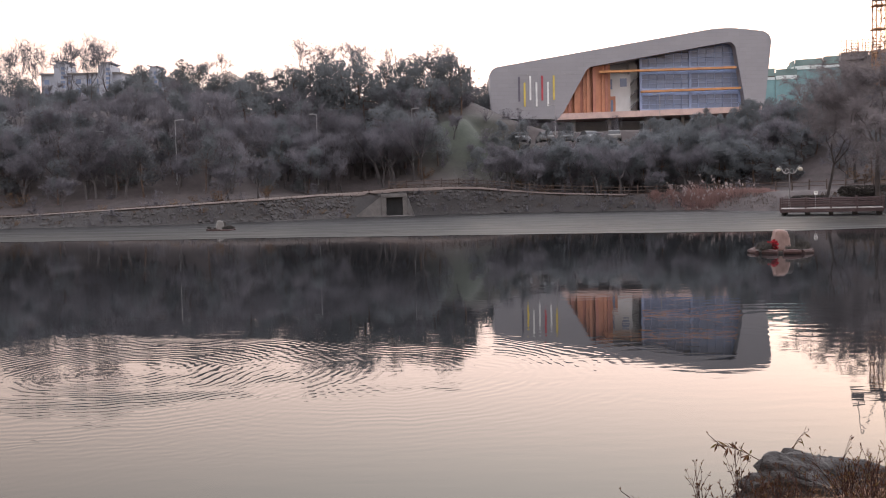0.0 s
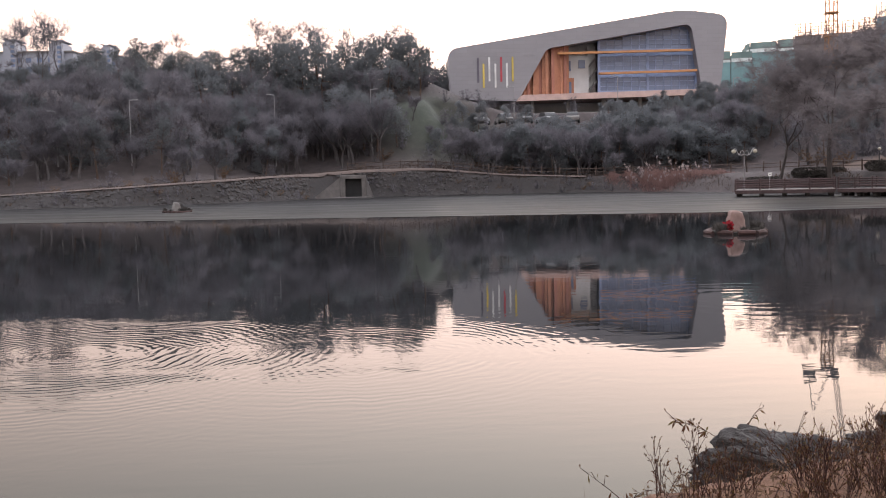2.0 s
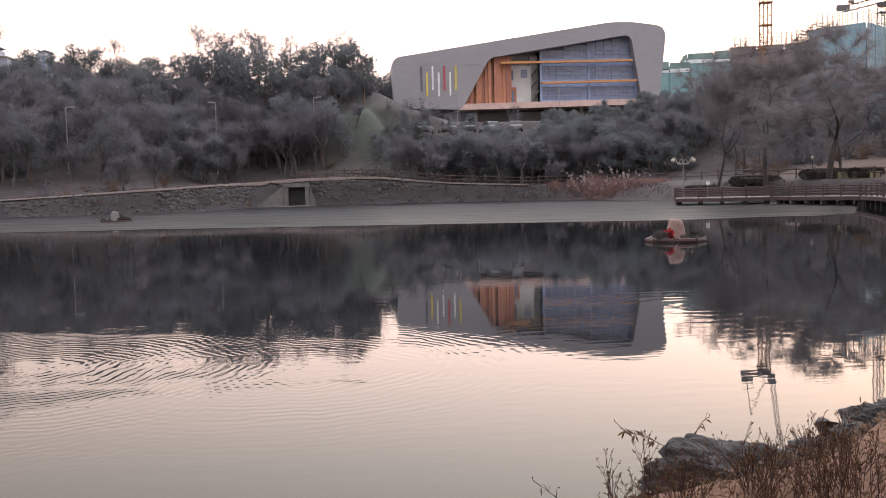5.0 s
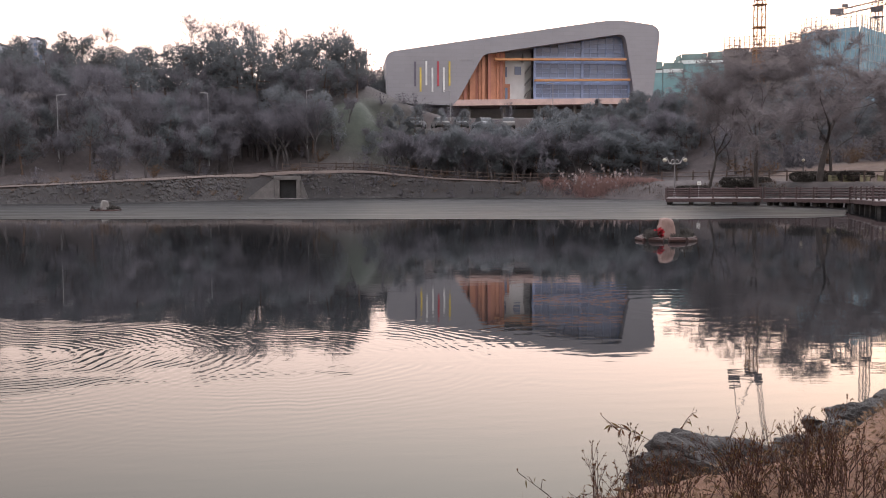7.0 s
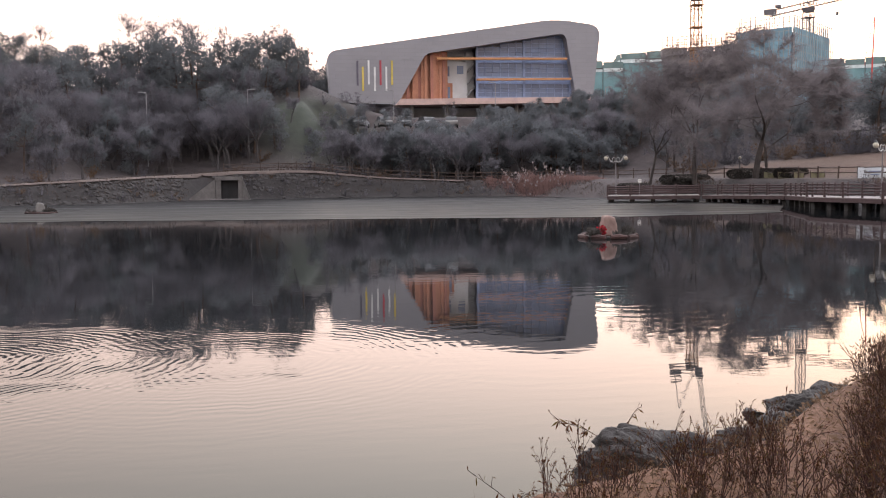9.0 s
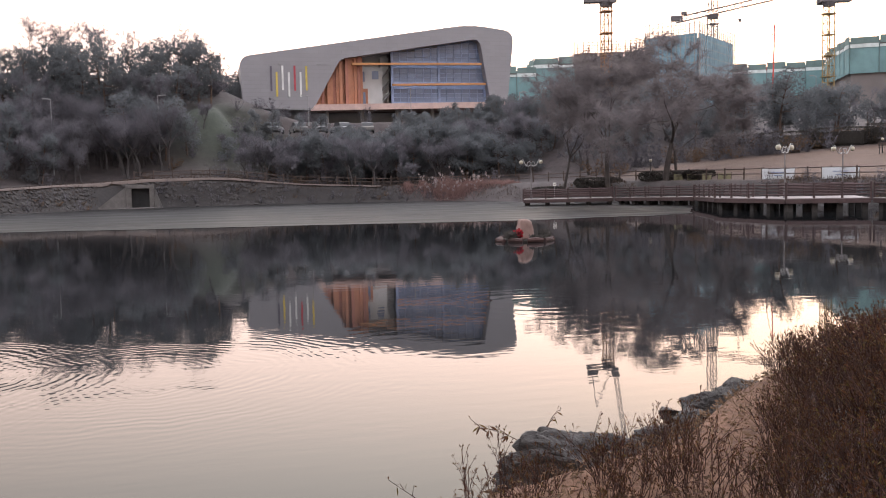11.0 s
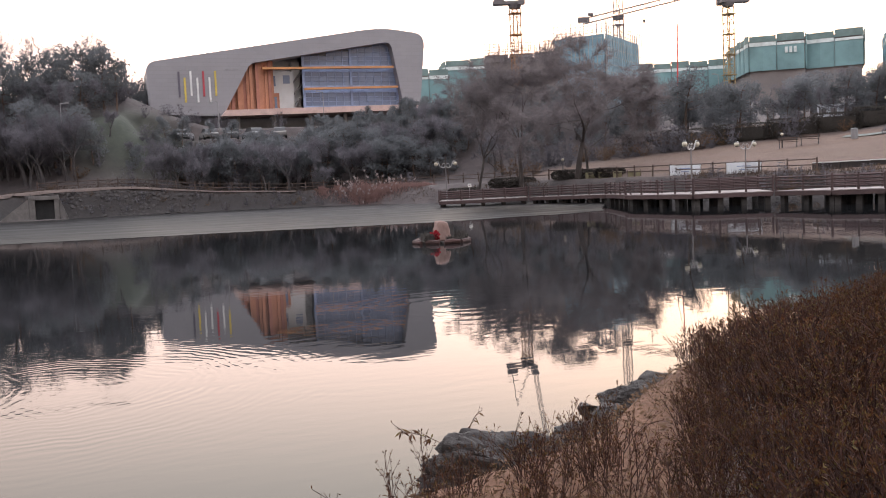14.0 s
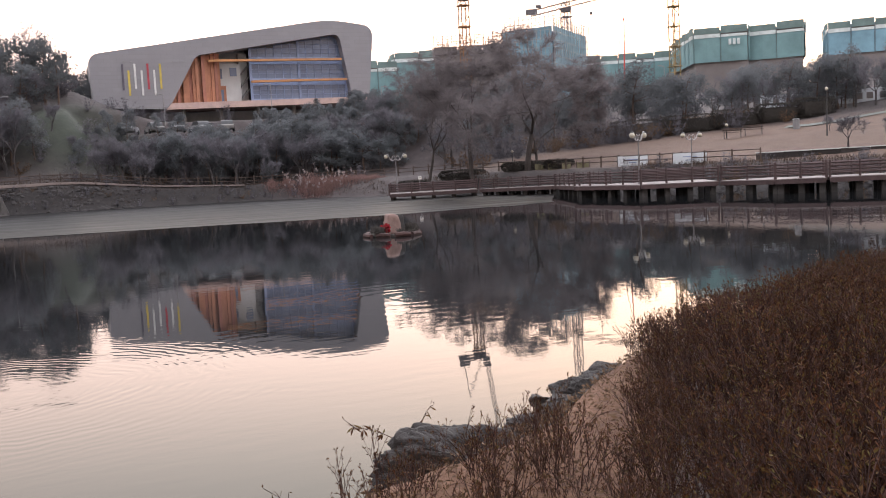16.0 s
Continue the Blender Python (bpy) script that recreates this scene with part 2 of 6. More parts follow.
m = Mat("winter_ground", 0.95)
v = m.world_pos()
n_big, n_mid, n_fine = m.noise(v, 0.08, 4), m.noise(v, 0.9, 5), m.noise(v, 14, 6, 0.7)
litter = m.ramp(m.math("ADD", m.math("MULTIPLY", n_mid, 0.6), m.math("MULTIPLY", n_fine, 0.4)), ((0.3, (0.026, 0.020, 0.021)), (0.5, (0.046, 0.036, 0.036)), (0.7, (0.074, 0.058, 0.057))))
grass = m.ramp(m.math("ADD", m.math("MULTIPLY", n_mid, 0.5), m.math("MULTIPLY", n_fine, 0.5)), ((0.3, (0.072, 0.043, 0.033)), (0.55, (0.104, 0.065, 0.048)), (0.75, (0.138, 0.092, 0.067))))
soil = m.ramp(m.math("ADD", m.math("MULTIPLY", n_mid, 0.35), m.math("MULTIPLY", n_fine, 0.65)), ((0.36, (0.055, 0.025, 0.015)), (0.5, (0.115, 0.055, 0.031)), (0.66, (0.185, 0.100, 0.060))))
green = m.ramp(n_mid, ((0.3, (0.024, 0.030, 0.023)), (0.7, (0.044, 0.051, 0.037))))
stain = m.math("ADD", m.math("MULTIPLY", n_big, 0.5), 0.75)
col = m.mix(m.attr("lawn"), litter, grass)
rubble = m.ramp(m.noise(v, 3.5, 5, 0.7), ((0.35, (0.012, 0.010, 0.0105)), (0.7, (0.032, 0.027, 0.0265))))
col = m.mix(m.attr("rubble"), col, rubble)
col = m.mix(m.attr("bare"), col, soil)
col = m.mix(m.attr("mound"), col, green)
g = m.node("ShaderNodeHueSaturation")
m.link(stain, g.inputs["Value"])
m.link(col, g.inputs["Color"])
m.color(g.outputs[0]).bump(m.math("ADD", n_mid, n_fine), 0.7, 0.05)
M["ground"] = m.m
M["path"] = mottled("sandy_path", (0.068, 0.051, 0.046), (0.112, 0.084, 0.074), 0.7, 0.95, 10, 0.4, 0.02, where="world")
M["lawn_path"] = mottled("pale_paved_path", (0.085, 0.095, 0.085), (0.13, 0.14, 0.125), 0.7, 0.9, 10, 0.3, 0.01, where="world")
M["bank_stone"] = mottled("dark_bank_stone", (0.020, 0.0178, 0.018), (0.046, 0.040, 0.040), 1.1, 0.9, 12, 0.8, 0.04, vary=0.5)


def plain(name, c, rough=0.6, metal=0.0, amount=0.22, scale=0.8, vary=0.0):
    lo, hi = tuple(x * (1 - amount) for x in c), tuple(min(1, x * (1 + amount)) for x in c)
    return mottled(name, lo, hi, scale, rough, 9, 0.15, 0.004, metal, vary)


M["orange"] = plain("orange_fins", (0.42, 0.185, 0.11), 0.55, vary=0.3)
M["orange_dim"] = plain("dull_red_fins", (0.33, 0.135, 0.095), 0.55, vary=0.3)
M["lamp_paint"] = plain("grey_lamp_paint", (0.15, 0.14, 0.145), 0.5)
M["lamp_arm"] = plain("pale_lamp_arm_paint", (0.36, 0.35, 0.35), 0.5)
M["culvert_concrete"] = plain("stained_culvert_concrete", (0.115, 0.106, 0.104), 0.9, amount=0.35, scale=1.3)
M["beam_orange"] = plain("orange_beam", (0.46, 0.215, 0.085), 0.5)
M["blue_frame"] = plain("blue_frame", (0.21, 0.275, 0.44), 0.5, vary=0.25)
M["slab"] = plain("pinkish_slab", (0.50, 0.36, 0.33), 0.7)
M["inner_white"] = plain("pale_wall", (0.52, 0.53, 0.54), 0.7, amount=0.1)
M["stair"] = plain("grey_stair", (0.20, 0.20, 0.21), 0.6)
M["bar_dark"], M["bar_yellow"], M["bar_white"], M["bar_red"] = plain("slate_bar", (0.10, 0.09, 0.12)), plain("yellow_bar", (0.55, 0.42, 0.09)), plain("white_bar", (0.62, 0.62, 0.62)), plain("red_bar", (0.42, 0.06, 0.08))
# Green and blue nets carry distance haze in their lightened, greyed colours.
M["green_net"] = plain("green_safety_net", (0.165, 0.285, 0.30), 0.8, amount=0.3, scale=0.2)
M["blue_net"] = plain("blue_green_safety_net", (0.19, 0.34, 0.425), 0.8, amount=0.35, scale=0.2)
M["net_band"] = plain("pale_net_band", (0.60, 0.66, 0.66), 0.8)
M["net_top"] = plain("dark_green_net", (0.15, 0.215, 0.21), 0.8, amount=0.3, scale=0.3)
M["raw_concrete"] = plain("raw_concrete", (0.19, 0.17, 0.168), 0.9, amount=0.3, scale=0.15)
M["scaffold"] = plain("rusty_scaffold", (0.30, 0.17, 0.08), 0.7, 0.2)
M["scaffold_tube"] = plain("pale_scaffold_tube", (0.34, 0.34, 0.33), 0.6, 0.1)
M["crane"] = plain("crane_rust_orange", (0.28, 0.14, 0.06), 0.6, 0.2)
M["crane_grey"] = plain("crane_dark_grey", (0.13, 0.12, 0.13), 0.6, 0.2)
M["crane_yellow"] = plain("crane_yellow", (0.28, 0.20, 0.09), 0.5, 0.1)
M["boom_red"] = plain("red_boom", (0.55, 0.07, 0.06), 0.5)
M["apartment"] = plain("pale_apartment_wall", (0.27, 0.285, 0.33), 0.8, amount=0.08)
M["banner"] = plain("white_banner", (0.56, 0.59, 0.63), 0.7, amount=0.12)
M["banner_yellow"] = plain("cream_banner", (0.22, 0.205, 0.125), 0.7, amount=0.12)
M["ink"] = plain("dark_lettering", (0.05, 0.05, 0.06), 0.8)
m = Mat("window_glass", 0.06)
# Base blue is lifted to stand for sky reflected in the panes.
m.color(m.ramp(m.each(), ((0.0, (0.12, 0.16, 0.255)), (1.0, (0.175, 0.23, 0.35)))))
m.b.inputs["IOR"].default_value = 1.5
M["pane"] = m.m


# ---- mesh helpers ----
def box(bm, x0, y0, z0, x1, y1, z1, m=None):
    vs = [bm.verts.new((x, y, z)) for z in (z0, z1) for y in (y0, y1) for x in (x0, x1)]
    for f in ((0, 2, 3, 1), (4, 5, 7, 6), (0, 1, 5, 4), (2, 6, 7, 3), (0, 4, 6, 2), (1, 3, 7, 5)):
        bm.faces.new([vs[k] for k in f])
    if m is not None:
        for q in vs:
            q.co = m @ q.co
    return vs


def tube(bm, p, q, r0, r1, n=6, cap=True):
    p, q = Vector(p), Vector(q)
    d = (q - p).normalized()
    a = d.orthogonal().normalized()
    b = d.cross(a)
    rings = []
    for c, r in ((p, r0), (q, r1)):
        rings.append([bm.verts.new(c + (a * math.cos(k * math.tau / n) + b * math.sin(k * math.tau / n)) * r) for k in range(n)])
    for k in range(n):
        bm.faces.new((rings[0][k], rings[0][(k + 1) % n], rings[1][(k + 1) % n], rings[1][k]))
    if cap:
        bm.faces.new(rings[0][::-1])
        bm.faces.new(rings[1])


def pipe(bm, pts, r, n=6):
    for a, b in zip(pts, pts[1:]):
        tube(bm, a, b, r, r, n)


def prism(bm, poly, y0, y1):
    """A shape drawn in x and z, given thickness along y."""
    a = [bm.verts.new((x, y0, z)) for x, z in poly]
    b = [bm.verts.new((x, y1, z)) for x, z in poly]
    fa, fb = bm.faces.new(a), bm.faces.new(b[::-1])
    fa.normal_update()
    fb.normal_update()
    for k in range(len(poly)):
        j = (k + 1) % len(poly)
        bm.faces.new((a[j], a[k], b[k], b[j]))
    bmesh.ops.triangulate(bm, faces=[fa, fb], ngon_method="EAR_CLIP")


def slab_of(bm, poly, z0, z1):
    a = [bm.verts.new((x, y, z0)) for x, y in poly]
    b = [bm.verts.new((x, y, z1)) for x, y in poly]
    fa, fb = bm.faces.new(a[::-1]), bm.faces.new(b)
    fa.normal_update()
    fb.normal_update()
    for k in range(len(poly)):
        j = (k + 1) % len(poly)
        bm.faces.new((a[k], a[j], b[j], b[k]))
    bmesh.ops.triangulate(bm, faces=[fa, fb], ngon_method="EAR_CLIP")


def rounded(poly, radii, steps=5):
    """Cuts the corners of a flat shape to arcs."""
    out = []
    n = len(poly)
    for k, r in enumerate(radii):
        p0, p1, p2 = Vector(poly[k - 1]), Vector(poly[k]), Vector(poly[(k + 1) % n])
        if r <= 0:
            out.append(tuple(p1))
            continue
        a, b = p1 + (p0 - p1).normalized() * r, p1 + (p2 - p1).normalized() * r
        for s in range(steps + 1):
            u = s / steps
            out.append(tuple(a * (1 - u) ** 2 + p1 * 2 * u * (1 - u) + b * u * u))
    return out


def mesh_of(name, bm, material, smooth=False):
    bmesh.ops.recalc_face_normals(bm, faces=bm.faces)
    me = bpy.data.meshes.new(name)
    bm.to_mesh(me)
    bm.free()
    me.materials.append(material)
    if smooth:
        me.shade_smooth()
    return me


def part(name, bm, material, parent=None, label="", smooth=False):
    ob = new(name, mesh_of(name, bm, material, smooth))
    if parent is not None:
        ob.parent = parent
    return tagged(ob, label)


def part_mesh(name, me, parent, m=None):
    ob = new(name, me)
    ob.parent = parent
    if m is not None:
        ob.matrix_basis = m
    return ob


def raw(name, verts, faces, material, parent=None, smooth=False):
    me = bpy.data.meshes.new(name)
    me.from_pydata(verts, [], faces)
    me.materials.append(material)
    if smooth:
        me.shade_smooth()
    ob = new(name, me)
    if parent is not None:
        ob.parent = parent
    return ob


def thing(name, label, category, group="", at=None, kind=""):
    ob = tagged(new(name), label, category, group, kind)
    if at is not None:
        ob.matrix_basis = at
    return ob


# ---- the lie of the land ----
# the lake side of the azalea bed
BUSH_LINE = [(1.2, 2.0), (1.7, 2.75), (2.1, 3.3), (2.56, 3.8), (3.2, 4.55), (3.75, 5.42), (4.3, 6.22), (4.9, 6.68), (7.5, 7.75), (12, 9.3)]
LAKE = np.array([(-75, 60), (-62, 78), (-50, 83), (-41, 85), (-33, 85), (-24, 86.5), (-16, 90), (-11, 96), (-7, 102), (2, 103), (12, 102.5), (20, 101.5), (27, 98), (31, 88.5), (33.5, 80),
                 (37, 72), (40.5, 64), (43.6, 57), (46.5, 49), (49, 40), (49, 31), (44, 23), (34, 16), (22, 12.6), (12, 9.6), (7.5, 8.2), (4.7, 7.1), (3.35, 6.1), (2.4, 5.25), (1.4, 4.75),
                 (0.3, 4.2), (-1.2, 3.6), (-4, 3.4), (-10, 3.8), (-22, 5), (-40, 10), (-62, 25), (-75, 42)], float)


def lake_distance(x, y):
    """Metres to the water's edge: below nought on the lake."""
    best = np.full(x.shape, 1e9)
    inside = np.zeros(x.shape, bool)
    for (ax, ay), (bx, by) in zip(LAKE, np.roll(LAKE, -1, 0)):
        ex, ey = bx - ax, by - ay
        u = np.clip(((x - ax) * ex + (y - ay) * ey) / (ex * ex + ey * ey), 0, 1)
        best = np.minimum(best, np.hypot(x - ax - u * ex, y - ay - u * ey))
        cross = (ay > y) != (by > y)
        with np.errstate(divide="ignore", invalid="ignore"):
            inside ^= cross & (x < (bx - ax) * (y - ay) / (by - ay if by != ay else 1e-9) + ax)
    return np.where(inside, -best, best)


def smooth(a, b, v):
    u = np.clip((v - a) / (b - a), 0, 1)
    return u * u * (3 - 2 * u)


def height(x, y):
    x, y = np.asarray(x, float), np.asarray(y, float)
    d = lake_distance(x, y)
    near = 1 - smooth(12, 26, np.hypot(x * 0.5, y))
    bank = np.interp(x, [-60, -41, -26, -12, -5, 4, 12, 20, 30, 40, 55], [0.8, 1.0, 1.7, 2.5, 2.9, 2.8, 2.1, 1.75, 1.8, 1.9, 1.8])
    far_z = bank * smooth(0, 3.2, d) - 0.35 + 0.35 * smooth(-0.5, 0.5, d)
    # wooded hill and the terrace of the large building
    back = np.clip(d - 6, 0, None)
    hill = 13.4 * smooth(0, 34, back) * smooth(16, -2, x) + 8.7 * smooth(0, 22, back) * smooth(-4, 14, x) * smooth(70, 54, x) * smooth(94, 112, y)
    right = np.minimum(0.15 * back, 8.0) * smooth(36, 48, x) * smooth(20, 34, y) * smooth(112, 98, y) + 8.0 * smooth(100, 112, y) * smooth(52, 66, x) * smooth(8, 40, back) + 8.0 * smooth(50, 140, back)
    mound = 4.6 * np.exp(-(((x - 1.5) / 6.0) ** 2 + ((y - 119) / 7.0) ** 2))
    far_z = far_z + np.where(y > 14, hill + mound + right, 0)
    # level parking strip below the building
    shelf = smooth(3, 7, x) * smooth(29, 25.5, x) * smooth(116.5, 119, y) * smooth(127.5, 124.5, y)
    far_z = far_z * (1 - shelf) + 8.5 * shelf
    near_z = 0.92 * smooth(-0.1, 0.55, d) - 0.3 * smooth(0.1, -0.3, d) + 0.05 * smooth(1, 6, d)
    z = far_z * (1 - near) + near_z * near
    z = np.where(d < 0, np.maximum(-1.6, d * 0.6 - 0.05), z)
    return z


def ground_z(x, y):
    return float(height(np.array([x]), np.array([y]))[0])


def grid_lines():
    xs = np.concatenate([np.linspace(-900, -110, 14), np.linspace(-100, -14, 58), np.linspace(-13, -1.2, 16), np.arange(-1, 9, 0.16), np.linspace(9.3, 20, 18), np.linspace(21, 110, 62), np.linspace(120, 900, 14)])
    ys = np.concatenate([np.linspace(-300, -6, 12), np.arange(-5, 1.5, 0.6), np.arange(1.6, 9.5, 0.16), np.linspace(9.8, 24, 22), np.linspace(25, 74, 30), np.arange(75, 128, 0.8), np.linspace(129, 180, 26), np.linspace(190, 1200, 16)])
    return xs, ys


xs, ys = grid_lines()
GX, GY = np.meshgrid(xs, ys)
GZ = height(GX, GY)
rough = np.array([noise.fractal(Vector((x * 0.35, y * 0.35, 0)), 1.0, 2.0, 4) for x, y in zip(GX.ravel(), GY.ravel())]).reshape(GX.shape)
far_amp = np.where(np.hypot(GX, GY) < 18, 0.045, 0.12)
GZ = GZ + rough * far_amp * np.where(lake_distance(GX, GY) > 0.2, 1, 0.2)
nx, ny = len(xs), len(ys)
verts = np.stack([GX.ravel(), GY.ravel(), GZ.ravel()], 1)
idx = np.arange(nx * ny).reshape(ny, nx)
faces = np.stack([idx[:-1, :-1], idx[:-1, 1:], idx[1:, 1:], idx[1:, :-1]], -1).reshape(-1, 4)
ground = tagged(raw("ground", verts.tolist(), faces.tolist(), M["ground"], smooth=True), "brown winter ground with leaf litter and dry grass", "ground", kind="structure")
lawn = smooth(40, 50, GX + 0.15 * (GY - 60)) * smooth(18, 30, GY) * smooth(103, 97, np.hypot(GX, GY)) * smooth(2.0, 5.0, lake_distance(GX, GY))
hedge_line = np.interp(GX, [p[0] for p in BUSH_LINE], [p[1] for p in BUSH_LINE])
# Under the azaleas soil gives way to darker litter, painting their inner shade.
bare = (1 - smooth(13, 22, np.hypot(GX, GY))) * smooth(-0.2, 0.3, lake_distance(GX, GY)) * (1 - 0.9 * smooth(0.0, 0.3, hedge_line - GY) * smooth(1.0, 1.4, GX))
rubble = smooth(-1.0, 0.0, lake_distance(GX, GY)) * smooth(3.1, 2.5, lake_distance(GX, GY)) * (smooth(66, 76, GY) * smooth(27, 21, GX) + smooth(33, 37, GX) * smooth(26, 30, GY) * smooth(84, 78, GY))
mound = np.exp(-(((GX - 4.0) / 7.5) ** 2 + ((GY - 120) / 9.0) ** 2) ** 2)
for key, val in (("lawn", lawn), ("bare", bare), ("mound", mound), ("rubble", rubble)):
    a = ground.data.attributes.new(key, "FLOAT", "POINT")
    a.data.foreach_set("value", val.ravel().astype(np.float32))

bm = bmesh.new()
cx, cy = LAKE.mean(0)
bm.faces.new([bm.verts.new((cx + (x - cx) * 1.03, cy + (y - cy) * 1.03, 0)) for x, y in LAKE])
bmesh.ops.triangulate(bm, faces=bm.faces[:])
lake = tagged(part("lake_water", bm, M["water"]), "calm dark lake water mirroring the dusk sky", "lake", kind="structure")

# thin ice along the far shore
edge = [(-74, 60), (-50, 58), (-26, 56.2), (-18, 55), (-10, 54.3), (1.5, 52.2), (8, 51.2), (13.5, 49.8), (17, 49.2), (21, 49.4), (24, 50.2), (27, 50.0), (29.8, 51.5), (31, 54), (36, 62), (40, 70)]
fine = []
for (ax, ay), (bx, by) in zip(edge, edge[1:]):
    for k in range(12):
        u = k / 12
        x, y = ax + (bx - ax) * u, ay + (by - ay) * u
        fine.append((x, y + 0.35 * noise.fractal(Vector((x * 0.3, 7, 0)), 1, 2, 4) + 0.12 * noise.noise(Vector((x * 2, 3, 0)))))
ice_poly = fine + [(40, 78), (34, 91), (27, 99.5), (12, 103.5), (2, 104), (-7, 103), (-16, 91), (-24, 87.5), (-41, 86), (-62, 79), (-76, 62)]
bm = bmesh.new()
slab_of(bm, ice_poly, -0.02, 0.012)
tagged(part("ice_sheet", bm, M["ice"]), "thin grey ice sheet along the far shore", "ice", kind="structure")


def ribbon(name, pts, width, material, lift, label, category):
    """A strip of path laid over the ground."""
    dense = []
    for a, b in zip(pts, pts[1:]):
        n = max(2, int(math.hypot(b[0] - a[0], b[1] - a[1]) / 0.8))
        dense += [(a[0] + (b[0] - a[0]) * k / n, a[1] + (b[1] - a[1]) * k / n) for k in range(n)]
    dense.append(pts[-1])
    vs, fs = [], []
    for k, (x, y) in enumerate(dense):
        p, q = dense[max(0, k - 1)], dense[min(len(dense) - 1, k + 1)]
        d = Vector((q[0] - p[0], q[1] - p[1])).normalized()
        for s in range(5):
            o = (s / 4 - 0.5) * width * (1 + 0.18 * noise.noise(Vector((x * 0.5, y * 0.5, s))))
            px, py = x - d.y * o, y + d.x * o
            vs.append((px, py, ground_z(px, py) + lift))
    for k in range(len(dense) - 1):
        for s in range(4):
            i = k * 5 + s
            fs.append((i, i + 5, i + 6, i + 1))
    return tagged(raw(name, vs, fs, material, smooth=True), label, category, kind="structure")


far_edge = [(x, y) for x, y in LAKE.tolist() if y > 76]
path_line = []
for k in range(1, len(far_edge) - 1):
    d = Vector((far_edge[k + 1][0] - far_edge[k - 1][0], far_edge[k + 1][1] - far_edge[k - 1][1])).normalized()
    path_line.append((far_edge[k][0] - d.y * 2.95, far_edge[k][1] + d.x * 2.95))
ribbon("footpath", path_line[:-2], 0.6, M["path"], 0.12, "pale sandy footpath along the far bank", "path")


# ---- the large grey building on the terrace ----
FY = 146.0


def grey_building():
    b = thing("public_building", "large grey metal-clad building with slanted roof and glazed opening", "building")
    outer = [(18.6, 13.5), (10.1, 13.8), (8.1, 14.3), (7.7, 21.6), (44.4, 27.25), (51.9, 26.3), (50.6, 14.0), (47.9, 14.0)]
    inner = [(46.0, 25.05), (23.2, 21.5), (18.9, 13.9)]
    poly = rounded(outer + inner, [0, 1.2, 0.6, 1.6, 3.0, 1.9, 0, 0, 1.3, 0.9, 0], 6)
    bm = bmesh.new()
    prism(bm, poly, FY, FY + 3.2)
    part("facade_shell", bm, M["shell"], b)
    body = rounded([(10.2, 14.3), (10.0, 21.9), (44.4, 27.25), (51.9, 26.3), (50.6, 14.0)], [0.5, 1.6, 3.0, 1.9, 0], 6)
    bm = bmesh.new()
    prism(bm, body, FY + 9.5, FY + 34)
    part("rear_body", bm, M["shell"], b)
    bm = bmesh.new()
    prism(bm, [(7.9, 20.6), (8.8, 21.7), (44.4, 27.2), (51, 26.4), (51.0, 24.6), (44.4, 25.4), (23.4, 21.9), (8.0, 19.4)], FY + 3.2, FY + 9.5)
    part("roof_deck", bm, M["shell"], b)
    bm = bmesh.new()
    prism(bm, [(8.2, 14.3), (7.9, 20.0), (22.2, 21.6), (18.9, 14.0)], FY + 3.2, FY + 9.5)
    part("west_wing", bm, M["shell"], b)
    bm = bmesh.new()
    prism(bm, [(47.8, 14.0), (46.2, 25.0), (51.5, 25.0), (50.6, 14.0)], FY + 3.2, FY + 9.5)
    part("east_wing", bm, M["shell"], b)
    # slab, columns and undercroft
    bm = bmesh.new()
    prism(bm, [(18.2, 13.35), (19.0, 14.3), (51.0, 14.85), (51.0, 13.95)], FY - 1.2, FY + 9.4)
    part("terrace_slab", bm, M["slab"], b, "pinkish concrete terrace slab")
    for x in (20.9, 26.5, 32.2, 38.0, 43.8, 49.0):
        bm = bmesh.new()
        tube(bm, (x, FY + 0.6, 9.5), (x, FY + 0.6, 13.9), 0.32, 0.32, 12)
        part("column", bm, M["concrete"], b)
    bm = bmesh.new()
    box(bm, 9.5, FY + 4.2, 9.0, 50.4, FY + 6.0, 13.34)
    part("undercroft_wall", bm, M["stair"], b)
    # stepped orange fins
    fin_x = [19.2 + k * 0.485 for k in range(16)]
    for k, x in enumerate(fin_x):
        top = min(21.55, 14.2 + max(0.25, (x + 0.4 - 18.9)) / 4.3 * 7.6) if x < 23.0 else 21.55 + (x - 23.2) * 0.155
        bm = bmesh.new()
        y = FY + (1.0 if k % 3 else 1.5) + (0.25 if k % 2 else 0)
        box(bm, x, y, 14.35, x + 0.475, y + 0.35, max(15.0, top - 0.02))
        part("fin", bm, M["orange_dim" if k % 4 == 2 else "orange"], b)
    bm = bmesh.new()
    box(bm, 19.0, FY + 2.3, 14.35, 26.95, FY + 2.6, 22.0)
    part("fin_backing", bm, M["orange"], b)
    # pale inner block with openings and outside stair
    bm = bmesh.new()
    box(bm, 27.0, FY + 3.2, 14.4, 30.4, FY + 9.4, 20.6)
    part("inner_block", bm, M["inner_white"], b, "pale inner wall")
    for x0, z0, x1, z1, mat in ((28.75, 18.7, 29.8, 20.0, "pane"), (27.1, 18.3, 27.5, 19.9, "pane"), (27.05, 14.4, 28.0, 17.2, "orange"), (27.15, 14.4, 27.6, 16.6, "pane")):
        bm = bmesh.new()
        box(bm, x0, FY + 3.12 - (0.05 if mat == "pane" else 0), z0, x1, FY + 3.19, z1)
        part("inner_window" if mat == "pane" else "door_surround", bm, M[mat], b)
    bm = bmesh.new()
    box(bm, 30.4, FY + 4.2, 14.4, 31.7, FY + 9.4, 22.3)
